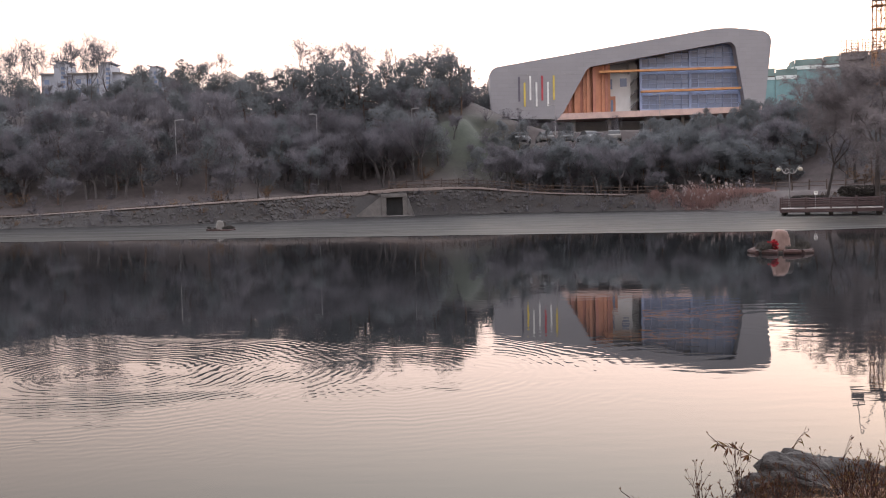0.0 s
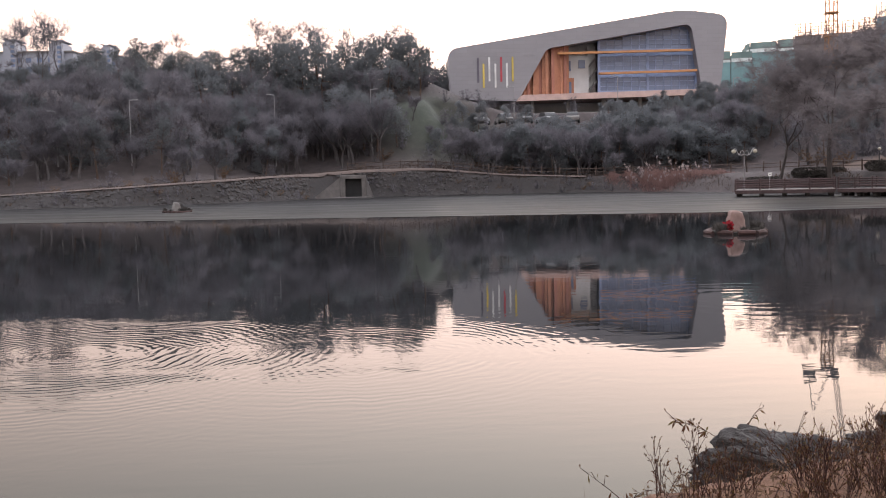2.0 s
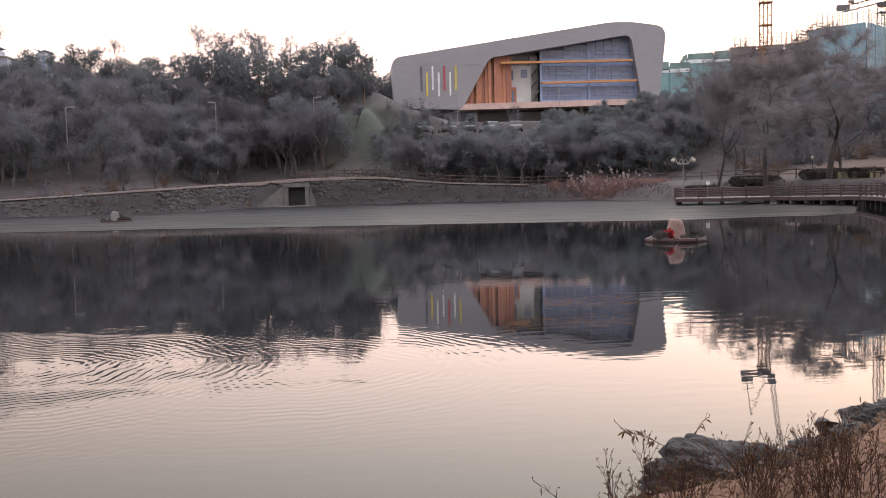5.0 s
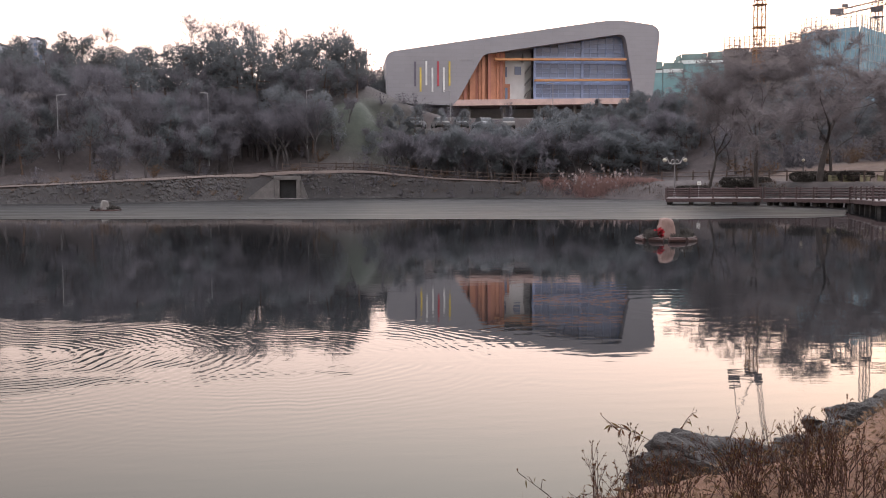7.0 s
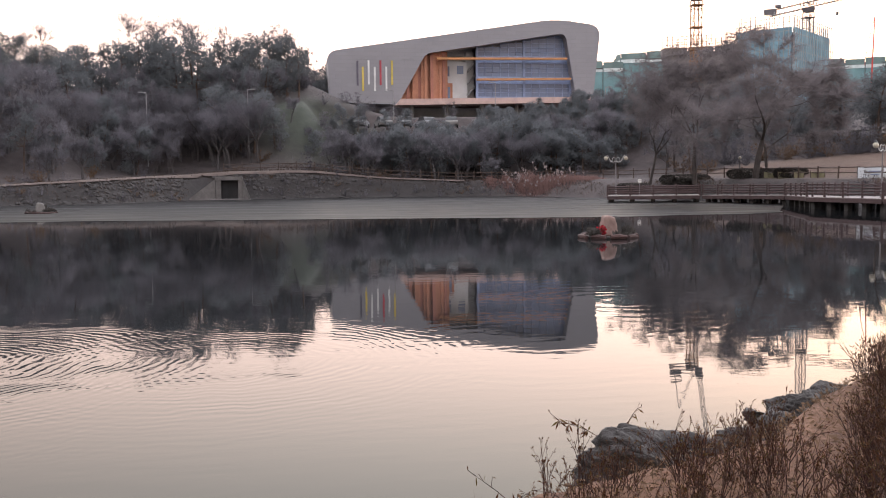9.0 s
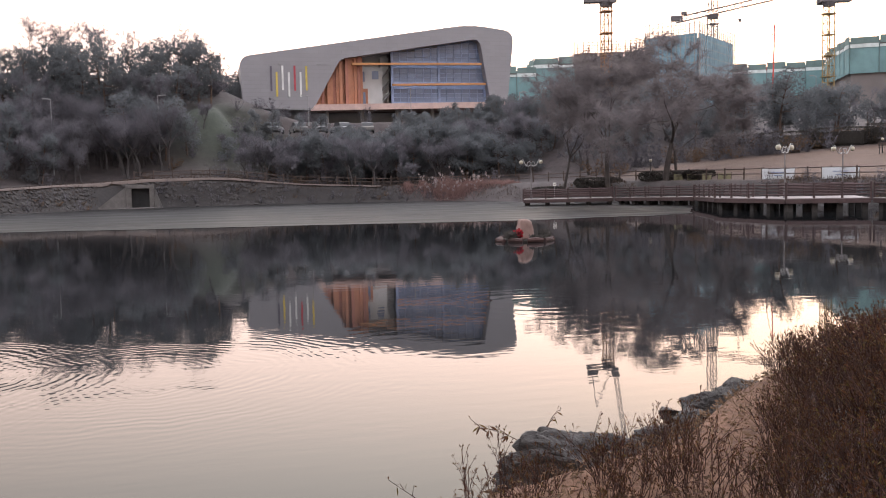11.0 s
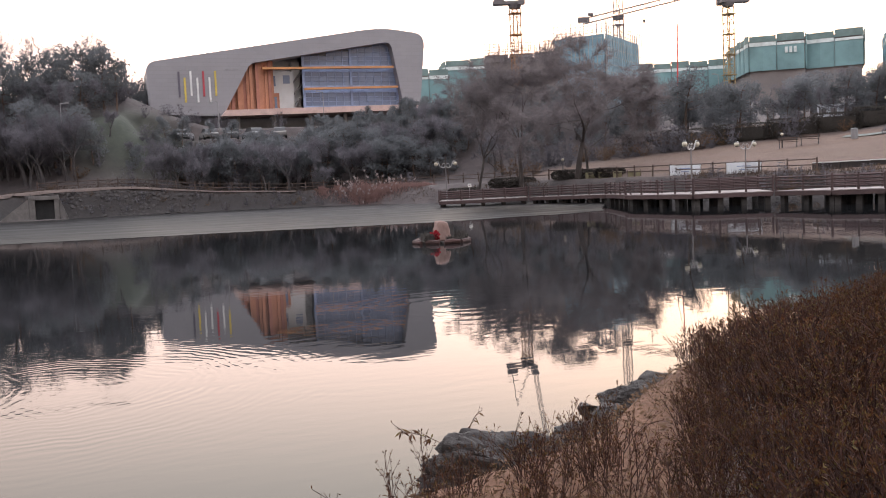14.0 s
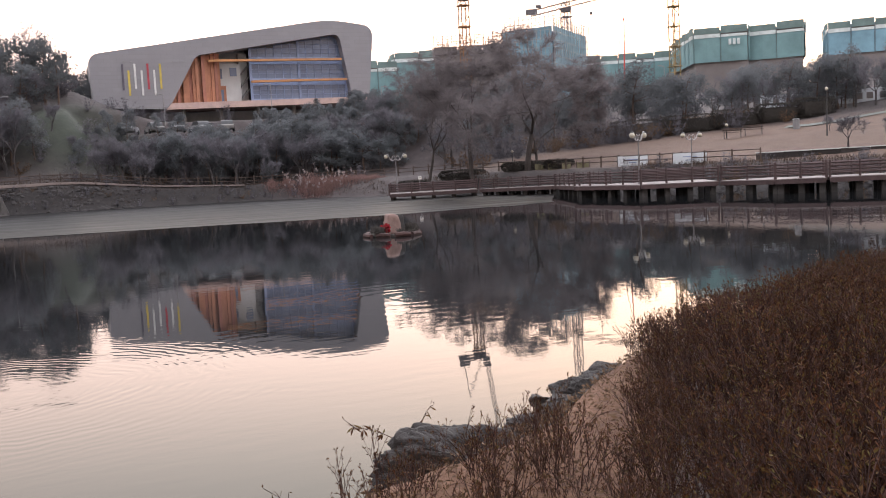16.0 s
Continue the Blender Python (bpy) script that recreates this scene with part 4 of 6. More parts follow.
PINES = [pine_tree(11, 9.0, 0.42, 2.3, 15, "dark green pine with a rounded crown in the hillside wood"), pine_tree(12, 9.5, 0.5, 2.6, 14, "dark green pine with a high spreading crown"), pine_tree(13, 8.0, 0.25, 2.4, 17, "dense dark pine on the slope"), pine_tree(14, 6.5, 0.12, 2.2, 17, "low dense pine with branches near the ground")]
BARES = [bare_tree(21, 9.0, 0.85, 2300, levels=4, twig_w=0.034, label="leafless grey-brown tree on the slope"), bare_tree(22, 9.0, 1.05, 2500, levels=4, twig_w=0.034, label="leafless spreading tree on the slope"), bare_tree(23, 10.0, 0.7, 1700, levels=4, twig_w=0.034, label="tall leafless tree with an open crown"), bare_tree(24, 7.0, 1.15, 2300, levels=4, fork=0.22, label="small leafless tree with a round crown of twigs", twig_w=0.035)]
SKY_TREES = [bare_tree(26, 9.0, 0.6, 1100, label="tall leafless tree standing above the wood", twig_w=0.036, girth=0.012, levels=4, twig_len=0.8), bare_tree(27, 8.5, 0.8, 1300, label="leafless tree with a fan of twigs above the wood", twig_w=0.036, girth=0.012, levels=4, twig_len=0.8)]
BUSHES = [shrub(31, 2.6, 16, 800, "twig", "leafless bush of fine brown twigs"), shrub(32, 1.8, 14, 600, "dead_leaf", "low bush with dry brown leaves")]
used = set()


def plant(proto, x, y, scale, turn, lean=0.0, squash=1.0, z=None):
    zz = ground_z(x, y) if z is None else z
    m4 = Matrix.LocRotScale((x, y, zz - 0.05), Euler((radians(lean), radians(lean * 0.6), turn)), (scale * squash, scale * squash, scale))
    if proto.name not in used:
        used.add(proto.name)
        proto.matrix_basis = m4
        return proto
    o = copy_thing(proto, Matrix.Identity(4))
    o.matrix_basis = m4
    return o


rng = random.Random(5)
# the crest of the wood, whose tops make the skyline
CREST = [(-58, 18.6), (-53.8, 18.9), (-52, 17.2), (-42, 17.2), (-40.2, 18.9), (-36.3, 18.9), (-31.8, 19.6), (-28, 18.4), (-24.5, 19.1), (-21, 18.6), (-17.6, 19.1), (-13, 20.0), (-9.8, 20.3), (-7, 19.4), (-4.1, 19.4), (-1, 20.2), (2.4, 20.1), (4.6, 17.4), (6.0, 16.0), (7.0, 11.5), (9.0, 8.5)]
cx_, cz_ = [c[0] for c in CREST], [c[1] for c in CREST]
x = -78.0
while x < 3.0:
    y = 124 + rng.uniform(-3, 9)
    k = y / 120
    want = float(np.interp(x / k, cx_, cz_)) - 2.4
    want = want * k + 2.4 + rng.uniform(-0.4, 1.1) - (0.5 if -53 < x / k < -41 else 0.0)
    p = PINES[rng.choice((0, 1, 1, 2))]
    plant(p, x, y, (want - ground_z(x, y)) / p["top"], rng.uniform(0, 6), rng.uniform(-4, 4), rng.uniform(0.85, 1.15))
    x += rng.uniform(0.95, 1.6)
for x, y, top in ((-59.2, 134, 24.9), (-61.7, 135, 23.8), (-52.9, 134, 24.9), (-50.7, 136, 25.8), (-49.2, 133, 24.0), (-47.3, 134, 24.6), (-56.5, 133, 23.4), (-70, 134, 23.5), (-31.5, 134, 22.4), (-20, 135, 25.0), (-17.3, 136, 23.9), (-15.6, 135, 24.0), (-13.4, 135, 24.2), (-11.4, 136, 24.0), (-7, 135, 23.0), (0.1, 134, 23.8)):
    p = rng.choice(SKY_TREES)
    plant(p, x, y, (top + 1.3 - ground_z(x, y)) / p["top"], rng.uniform(0, 6))
x = -80.0
while x < 2.5:
    y = 130 + rng.uniform(-4, 8)
    p = PINES[rng.choice((2, 3, 3))]
    want = float(np.interp(x / 1.09, cx_, cz_)) - rng.uniform(1.2, 3.4)
    plant(p, x, y, max(0.45, (want - ground_z(x, y)) / p["top"]), rng.uniform(0, 6), 0, rng.uniform(1.1, 1.4))
    x += rng.uniform(0.85, 1.5)
for k in range(70):
    x, y = rng.uniform(-80, 6), rng.uniform(131, 141)
    plant(BUSHES[0], x, y, rng.uniform(1.2, 2.1), rng.uniform(0, 6))
for k in range(14):
    x, y = 4 + 7.5 * rng.random(), rng.uniform(150, 164)
    p = rng.choice((PINES[0], PINES[2], PINES[3]))
    plant(p, x, y, (rng.uniform(18.2, 20.8) - ground_z(x, y)) / p["top"], rng.uniform(0, 6), 0, 1.3)
# the slope below
for k in range(130):
    x, y = rng.uniform(-76, 8), rng.uniform(107, 124)
    if math.hypot((x - 4.5) / 7.0, (y - 116) / 11) < 1:
        continue
    p = rng.choice((PINES[0], PINES[2], PINES[3], BARES[0], BARES[1], BARES[2], BARES[1], BARES[3]))
    far = y / 120
    cap = (float(np.interp(x / far, cx_, cz_)) - 2.4) * far + 2.4 - rng.uniform(0.8, 2.5)
    s = min(rng.uniform(0.62, 0.95), (cap - ground_z(x, y)) / p["top"])
    if s > 0.25:
        plant(p, x, y, s, rng.uniform(0, 6), rng.uniform(-4, 4), rng.uniform(0.9, 1.2))
for k in range(70):
    x = rng.uniform(-62, 30)
    y = float(np.interp(x, [-62, -41, -24, -11, -4, 12, 27], [92, 95, 97, 108, 111, 110, 107])) + rng.uniform(0.5, 8)
    p = rng.choice((BARES[0], BARES[1], BARES[3], PINES[3], PINES[2], BARES[3]))
    plant(p, x, y, rng.uniform(0.55, 0.82) * (1.0 if x < 2 else 0.55), rng.uniform(0, 6), rng.uniform(-4, 4))
for k in range(120):
    x = rng.uniform(-70, -2)
    y = float(np.interp(x, [-70, -41, -24, -11, 2], [94, 97, 99, 109, 112])) + 14 * rng.random()
    p = rng.choice((BARES[0], BARES[1], BARES[2], BARES[0], BARES[1], PINES[0]))
    far = y / 120
    cap = (float(np.interp(x / far, cx_, cz_)) - 2.4) * far + 2.4 - rng.uniform(1.0, 3.0)
    plant(p, x, y, min(rng.uniform(0.6, 0.9), max(0.3, (cap - ground_z(x, y)) / p["top"])), rng.uniform(0, 6), rng.uniform(-4, 4), rng.uniform(0.85, 1.15))
# round leafless trees near the water
for x, y, s in ((-18.5, 94, 0.95), (-22, 96, 0.8), (-38, 93, 0.8), (10.5, 106.2, 0.75), (5.8, 108.5, 0.8), (-52, 90, 0.9), (24, 104, 0.6)):
    plant(BARES[3], x, y, s, rng.uniform(0, 6))
for k in range(46):
    x = rng.uniform(-66, 34)
    y = float(np.interp(x, [-66, -41, -24, -11, -4, 12, 27, 34], [80, 88, 90, 101, 106, 106, 103, 95])) + rng.uniform(0, 9)
    plant(rng.choice(BUSHES), x, y, rng.uniform(0.35, 0.9), rng.uniform(0, 6))
# pines before the building
for k in range(52):
    x = 6 + 43 * (k + rng.random()) / 52
    y = rng.uniform(111, 117) if x < 27 else rng.uniform(112, 124)
    kk = math.hypot(x, y) / 120
    want = 2.4 + (float(np.interp(x / kk, [8, 12, 20, 26, 28, 34, 40], [7.3, 8.5, 9.3, 9.9, 10.6, 11.2, 10.8])) + rng.uniform(-1.5, 0.7) - 2.4) * kk
    p = rng.choice((PINES[2], PINES[3]))
    plant(p, x, y, max(0.35, (want - ground_z(x, y)) / p["top"]), rng.uniform(0, 6), 0, rng.uniform(0.75, 1.0))
for k in range(34):
    x, y = 14 + 34 * rng.random(), rng.uniform(106, 113)
    plant(rng.choice((PINES[3], BARES[1], BARES[3])), x, y, rng.uniform(0.5, 0.75), rng.uniform(0, 6))
for k in range(26):
    x, y = rng.uniform(5, 24), rng.choice((rng.uniform(114, 118), rng.uniform(126.5, 132)))
    plant(BUSHES[0], x, y, rng.uniform(0.4, 0.8), rng.uniform(0, 6))
for k in range(46):
    x, y = 25 + 21 * (k + rng.random()) / 46, rng.uniform(108, 121)
    kk = math.hypot(x, y) / 120
    p = rng.choice((PINES[2], PINES[3], PINES[2], PINES[0]))
    want = 2.4 + (10.6 - rng.uniform(0, 3.2) - 2.4) * kk
    plant(p, x, y, max(0.4, (want - ground_z(x, y)) / p["top"]), rng.uniform(0, 6), 0, rng.uniform(0.8, 1.05))
for k in range(22):
    x, y = 5.5 + 20 * (k + rng.random()) / 22, rng.uniform(109, 117)
    p = rng.choice((PINES[2], PINES[3], BARES[1], BARES[3]))
    plant(p, x, y, max(0.35, (rng.uniform(7.4, 8.9) - ground_z(x, y)) / p["top"]), rng.uniform(0, 6), 0, rng.uniform(1.0, 1.3))
for k in range(26):
    x, y = rng.uniform(45, 57), rng.uniform(99, 115)
    p = rng.choice((PINES[2], PINES[3], BARES[0], BARES[1]))
    plant(p, x, y, rng.uniform(0.45, 0.62), rng.uniform(0, 6), 0, rng.uniform(1.0, 1.3))
for k in range(18):
    a, D = radians(rng.uniform(14.5, 22)), rng.uniform(109, 117)
    p = rng.choice((PINES[2], PINES[3], PINES[3], BARES[1]))
    plant(p, D * math.sin(a), D * math.cos(a), rng.uniform(0.5, 0.72), rng.uniform(0, 6), 0, rng.uniform(1.1, 1.4))
# brush between the boardwalk and the lawn wall
for k in range(70):
    u = rng.random()
    x, y = 42.5 + 8.5 * u + rng.uniform(0, 2.4), 63.0 - 29 * u + rng.uniform(-1, 1)
    plant(rng.choice((BUSHES[0], BUSHES[1])), x, y, rng.uniform(0.22, 0.42), rng.uniform(0, 6))
# low brush on the far bank
for k in range(110):
    x = rng.uniform(-62, 27)
    shore_y = float(np.interp(x, LAKE[1:13, 0], LAKE[1:13, 1]))
    plant(rng.choice((BUSHES[0], BUSHES[0], BUSHES[1])), x, shore_y + rng.uniform(0.4, 2.6), rng.uniform(0.16, 0.36), rng.uniform(0, 6))
# pines and bare trees beyond the lawn
for k in range(110):
    a = radians(rng.uniform(22, 51))
    D = rng.uniform(104, 124)
    x, y = D * math.sin(a), D * math.cos(a)
    top = float(np.interp(math.degrees(a), [22, 25, 31, 34, 36, 40, 44, 49], [9.0, 10, 11, 13.4, 12.0, 11.6, 12.6, 12.0]) - 2.4) * D / 105 + 2.4 + rng.uniform(-3.2, 0.3)
    p = rng.choice((PINES[0], PINES[1], PINES[2], PINES[3], PINES[2], BARES[0]))
    plant(p, x, y, max(0.3, (top - ground_z(x, y)) / p["top"]), rng.uniform(0, 6), rng.uniform(-3, 3), rng.uniform(0.95, 1.25))

for k in range(16):
    a, D = radians(40 + 9.5 * (k + rng.random()) / 16), rng.uniform(104, 109.5)
    p = rng.choice((PINES[1], PINES[0], BARES[0], BARES[2], PINES[2]))
    plant(p, D * math.sin(a), D * math.cos(a), rng.uniform(0.42, 0.62), rng.uniform(0, 6), rng.uniform(-3, 3))
for k in range(60):
    a, D = radians(rng.uniform(24, 44)), rng.uniform(99, 105)
    plant(rng.choice(BUSHES), D * math.sin(a), D * math.cos(a), rng.uniform(0.6, 1.1), rng.uniform(0, 6))

# four tall pines behind the hedge at the top of the lawn
for a, D, top in ((35.0, 106, 13.9), (38.0, 106, 11.9), (41.3, 106, 12.2), (43.7, 107, 12.6)):
    x, y = D * math.sin(radians(a)), D * math.cos(radians(a))
    plant(PINES[1], x, y, (top - ground_z(x, y)) / PINES[1]["top"], rng.uniform(0, 6), 0, 1.35)

# the great willows beside the boardwalk
WILLOW = bare_tree(41, 11.0, 1.0, 30000, droop=0.22, fork=0.17, mat="willow_twig", girth=0.010, twig_w=0.0105, label="great leafless willow with a broad brown crown", name="willow_tree", levels=6, tip_level=3, twig_len=0.36, along=0.75)
WILLOW_B = bare_tree(43, 10.5, 0.9, 28000, droop=0.26, fork=0.22, mat="willow_twig", girth=0.0095, twig_w=0.0105, label="tall leafless willow with hanging brown twigs", name="willow_tree", levels=6, tip_level=3, twig_len=0.36, along=0.75)
plant(WILLOW, 40.6, 74.8, 13.6 / WILLOW["top"], 0.4, 0, 1.35, z=1.9)
plant(WILLOW_B, 36.2, 77.2, 12.9 / WILLOW_B["top"], 2.0, 3, 1.3, z=1.9)
plant(WILLOW_B, 34.2, 82.5, 10.4 / WILLOW_B["top"], 4.0, -6, 1.1, z=1.6)
plant(WILLOW, 44.5, 80, 9.5 / WILLOW["top"], 2.4, 0, 1.0)
for x, y, s in ((56.5, 53.0, 0.55), (58.5, 50.5, 0.45), (64, 62, 0.3)):
    plant(BARES[3], x, y, s, rng.uniform(0, 6))


# ---- boardwalk on the water ----
def boardwalk():
    b = thing("boardwalk", "red-brown timber boardwalk with railings on concrete piles", "boardwalk")
    rail_h = 1.0
    bm = bmesh.new()
    tube(bm, (0, 0, -0.15), (0, 0, rail_h + 0.02), 0.075, 0.065, 8)
    tube(bm, (0, 0, rail_h + 0.02), (0, 0, rail_h + 0.04), 0.078, 0.078, 8)
    tube(bm, (0, 0, rail_h + 0.04), (0, 0, rail_h + 0.11), 0.065, 0.02, 8)
    post_me = mesh_of("post", bm, M["rail_wood"])
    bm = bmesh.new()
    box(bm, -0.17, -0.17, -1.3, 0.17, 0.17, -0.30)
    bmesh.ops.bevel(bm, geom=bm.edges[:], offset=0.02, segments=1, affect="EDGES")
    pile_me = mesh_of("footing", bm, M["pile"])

    def railing(p, q, z0, z1, hh):
        p, q = Vector(p), Vector(q)
        L = (q - p).length
        n = max(1, round(L / 1.75))
        for k in range(n + 1):
            c = p.lerp(q, k / n)
            part_mesh("post", post_me, b, pose(c.x, c.y, z0 + (z1 - z0) * k / n, rng.uniform(-1, 1), rng.uniform(-1, 1), rng.uniform(0, 90)) @ Matrix.Diagonal((1, 1, hh, 1)))
            if k < n:
                a, e = p.lerp(q, k / n), p.lerp(q, (k + 1) / n)
                for h in (0.25 * hh, 0.47 * hh, 0.69 * hh, 0.90 * hh):
                    bm = bmesh.new()
                    s = rng.uniform(-0.015, 0.015)
                    tube(bm, (a.x, a.y, z0 + (z1 - z0) * k / n + h + s), (e.x, e.y, z0 + (z1 - z0) * (k + 1) / n + h), 0.052, 0.048, 6)
                    part("rail", bm, M["rail_wood"], b)

    def span(p, q, z0, z1, width, hh, front=True, rear=True, piles=True):
        """A straight run: the line from p to q is its near edge, and it reaches width to the left of that way."""
        p, q = Vector(p), Vector(q)
        d = (q - p).normalized()
        nrm = Vector((-d.y, d.x))
        L = (q - p).length
        n = max(1, int(L / 0.30))
        for k in range(n):
            a, e = p + d * (L * k / n + 0.008), p + d * (L * (k + 1) / n - 0.008)
            za = z0 + (z1 - z0) * (k + 0.5) / n + rng.uniform(-0.004, 0.004)
            bm = bmesh.new()
            slab_of(bm, [(a.x, a.y), (e.x, e.y), (e.x + nrm.x * width, e.y + nrm.y * width), (a.x + nrm.x * width, a.y + nrm.y * width)], za - 0.045, za)
            part("deck_plank", bm, M["deck_wood"], b)
        for off in (0.06, width - 0.06):
            a, e = p + nrm * off, q + nrm * off
            bm = bmesh.new()
            vs = []
            for s in (-0.05, 0.05):
                for c, z in ((a, z0), (e, z1)):
                    for h in (-0.30, -0.05):
                        vs.append(bm.verts.new((c.x + nrm.x * s, c.y + nrm.y * s, z + h)))
            for f in ((0, 2, 3, 1), (4, 5, 7, 6), (0, 1, 5, 4), (2, 6, 7, 3), (1, 3, 7, 5), (0, 4, 6, 2)):
                bm.faces.new([vs[i] for i in f])
            part("edge_beam", bm, M["rail_wood"], b)
        if front:
            railing(p + nrm * 0.1, q + nrm * 0.1, z0, z1, hh)
        if rear:
            railing(p + nrm * (width - 0.1), q + nrm * (width - 0.1), z0, z1, hh)
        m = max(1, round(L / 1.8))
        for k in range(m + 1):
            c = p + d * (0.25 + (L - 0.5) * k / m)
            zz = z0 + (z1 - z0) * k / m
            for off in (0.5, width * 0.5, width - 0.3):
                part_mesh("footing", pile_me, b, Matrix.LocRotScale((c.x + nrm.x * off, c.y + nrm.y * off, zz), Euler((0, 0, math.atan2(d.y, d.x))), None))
            bm = bmesh.new()
            a, e = c + nrm * 0.1, c + nrm * (width - 0.1)
            tube(bm, (a.x, a.y, zz - 0.29), (e.x, e.y, zz - 0.29), 0.08, 0.08, 4)
            part("cross_beam", bm, M["rail_wood"], b)

    span((27.0, 74.2), (33.9, 71.3), 0.55, 0.60, 3.6, 0.82)
    span((34.0, 71.2), (36.8, 63.5), 0.60, 0.70, 2.4, 0.84)
    span((36.8, 63.4), (34.2, 55.7), 0.70, 0.80, 2.4, 0.86)
    span((33.6, 55.3), (34.5, 48.9), 0.80, 0.82, 4.0, 0.90, rear=False)
    span((34.55, 48.8), (38.6, 46.4), 0.824, 0.83, 6.0, 0.90)
    span((38.66, 46.3), (38.95, 42.0), 0.834, 0.86, 4.4, 0.90)
    span((38.95, 41.9), (40.6, 39.7), 0.86, 0.88, 4.4, 0.90)
    span((40.8, 39.6), (43.2, 37.6), 0.88, 0.90, 3.6, 0.90)
    span((43.3, 37.5), (47.4, 34.4), 0.90, 0.95, 3.4, 0.90)


boardwalk()


# ---- lamps ----
def globe_lamp(x, y, z0, z1, turn, label):
    """A post with two scrolled arms and a globe on each."""
    t = thing("globe_lamp", label, "street lamp", "double globe lamps by the lake", at=pose(x, y, z0, 0, 0, turn))
    h = z1 - z0
    bm = bmesh.new()
    tube(bm, (0, 0, -0.05), (0, 0, 0.5), 0.10, 0.08, 8)
    tube(bm, (0, 0, 0.5), (0, 0, h - 0.15), 0.05, 0.04, 8)
    tube(bm, (0, 0, h - 0.2), (0, 0, h - 0.1), 0.08, 0.05, 8)
    part("pole", bm, M["lamp_paint"], t)
    for s in (-1, 1):
        bm = bmesh.new()
        pts = [(s * 0.03, 0, h - 0.25), (s * 0.2, 0, h - 0.36), (s * 0.42, 0, h - 0.30), (s * 0.55, 0, h - 0.08), (s * 0.66, 0, h + 0.16), (s * 0.78, 0, h + 0.24), (s * 0.86, 0, h + 0.2)]
        pipe(bm, pts, 0.034, 6)
        pipe(bm, [(s * 0.05, 0, h - 0.05), (s * 0.16, 0, h + 0.05), (s * 0.28, 0, h - 0.02), (s * 0.36, 0, h - 0.28)], 0.022, 5)
        arm = part("arm", bm, M["lamp_arm"], t, "pale scrolled arm")
        bm = bmesh.new()
        bmesh.ops.create_uvsphere(bm, u_segments=16, v_segments=10, radius=0.175, matrix=pose(s * 0.84, 0, h - 0.02))
        part("globe", bm, M["globe"], arm, "cream glass globe", smooth=True)
        bm = bmesh.new()
        tube(bm, (s * 0.84, 0, h + 0.16), (s * 0.84, 0, h + 0.26), 0.11, 0.05, 10)
        part("globe_cap", bm, M["dark_metal"], arm)
    return t


globe_lamp(28.4, 76.0, 0.55, 3.74, -20, "two-armed globe lamp standing on the boardwalk end")
globe_lamp(35.7, 50.6, 0.82, 3.97, 28, "two-armed globe lamp standing on the boardwalk platform")
globe_lamp(45.0, 57.0, ground_z(45.0, 57.0), 4.02, 4, "two-armed globe lamp beside the lawn fence")


def arm_lamp(x, y, z1, turn, length=0.75):
    z0 = ground_z(x, y)
    t = thing("street_lamp", "slim grey steel street lamp with one short arm", "street lamp", "single-arm street lamps", at=pose(x, y, z0, 0, 0, turn))
    h = z1 - z0
    bm = bmesh.new()
    tube(bm, (0, 0, -0.1), (0, 0, 1.2), 0.09, 0.08, 8)
    tube(bm, (0, 0, 1.2), (0, 0, h), 0.05, 0.038, 8)
    part("pole", bm, M["galv"], t)
    bm = bmesh.new()
    tube(bm, (0, 0, h - 0.05), (length * 0.7, 0, h + 0.05), 0.06, 0.05, 6)
    arm = part("arm", bm, M["galv"], t)
    bm = bmesh.new()
    box(bm, length * 0.6, -0.12, h, length * 1.2, 0.12, h + 0.11)
    part("lamp_head", bm, M["galv"], arm)


for x, y, z, turn in ((-36.4, 101.0, 9.87, 170), (-28.7, 101.2, 10.9, 5), (-14.8, 112.0, 12.15, 170), (-3.4, 112.8, 12.66, 5), (15.6, 127, 14.0, 180), (29.3, 124.6, 14.9, 180), (43.5, 120.4, 14.0, 10), (-68, 97, 9.5, 0), (75, 100, 14.2, 180)):
    arm_lamp(x, y, z, turn)


def post_lamp(x, y, h=2.0):
    t = thing("post_lamp", "short garden post lamp with a white globe", "lamp", at=pose(x, y, ground_z(x, y)))
    bm = bmesh.new()
    tube(bm, (0, 0, -0.1), (0, 0, h - 0.1), 0.06, 0.045, 8)
    part("pole", bm, M["dark_metal"], t)
    bm = bmesh.new()
    bmesh.ops.create_uvsphere(bm, u_segments=12, v_segments=8, radius=0.14, matrix=pose(0, 0, h + 0.05))
    part("globe", bm, M["globe"], t, smooth=True)


post_lamp(41.6, 79.4, 1.75)
post_lamp(59.9, 70.6, 1.2)
post_lamp(61.6, 60.0, 3.9)


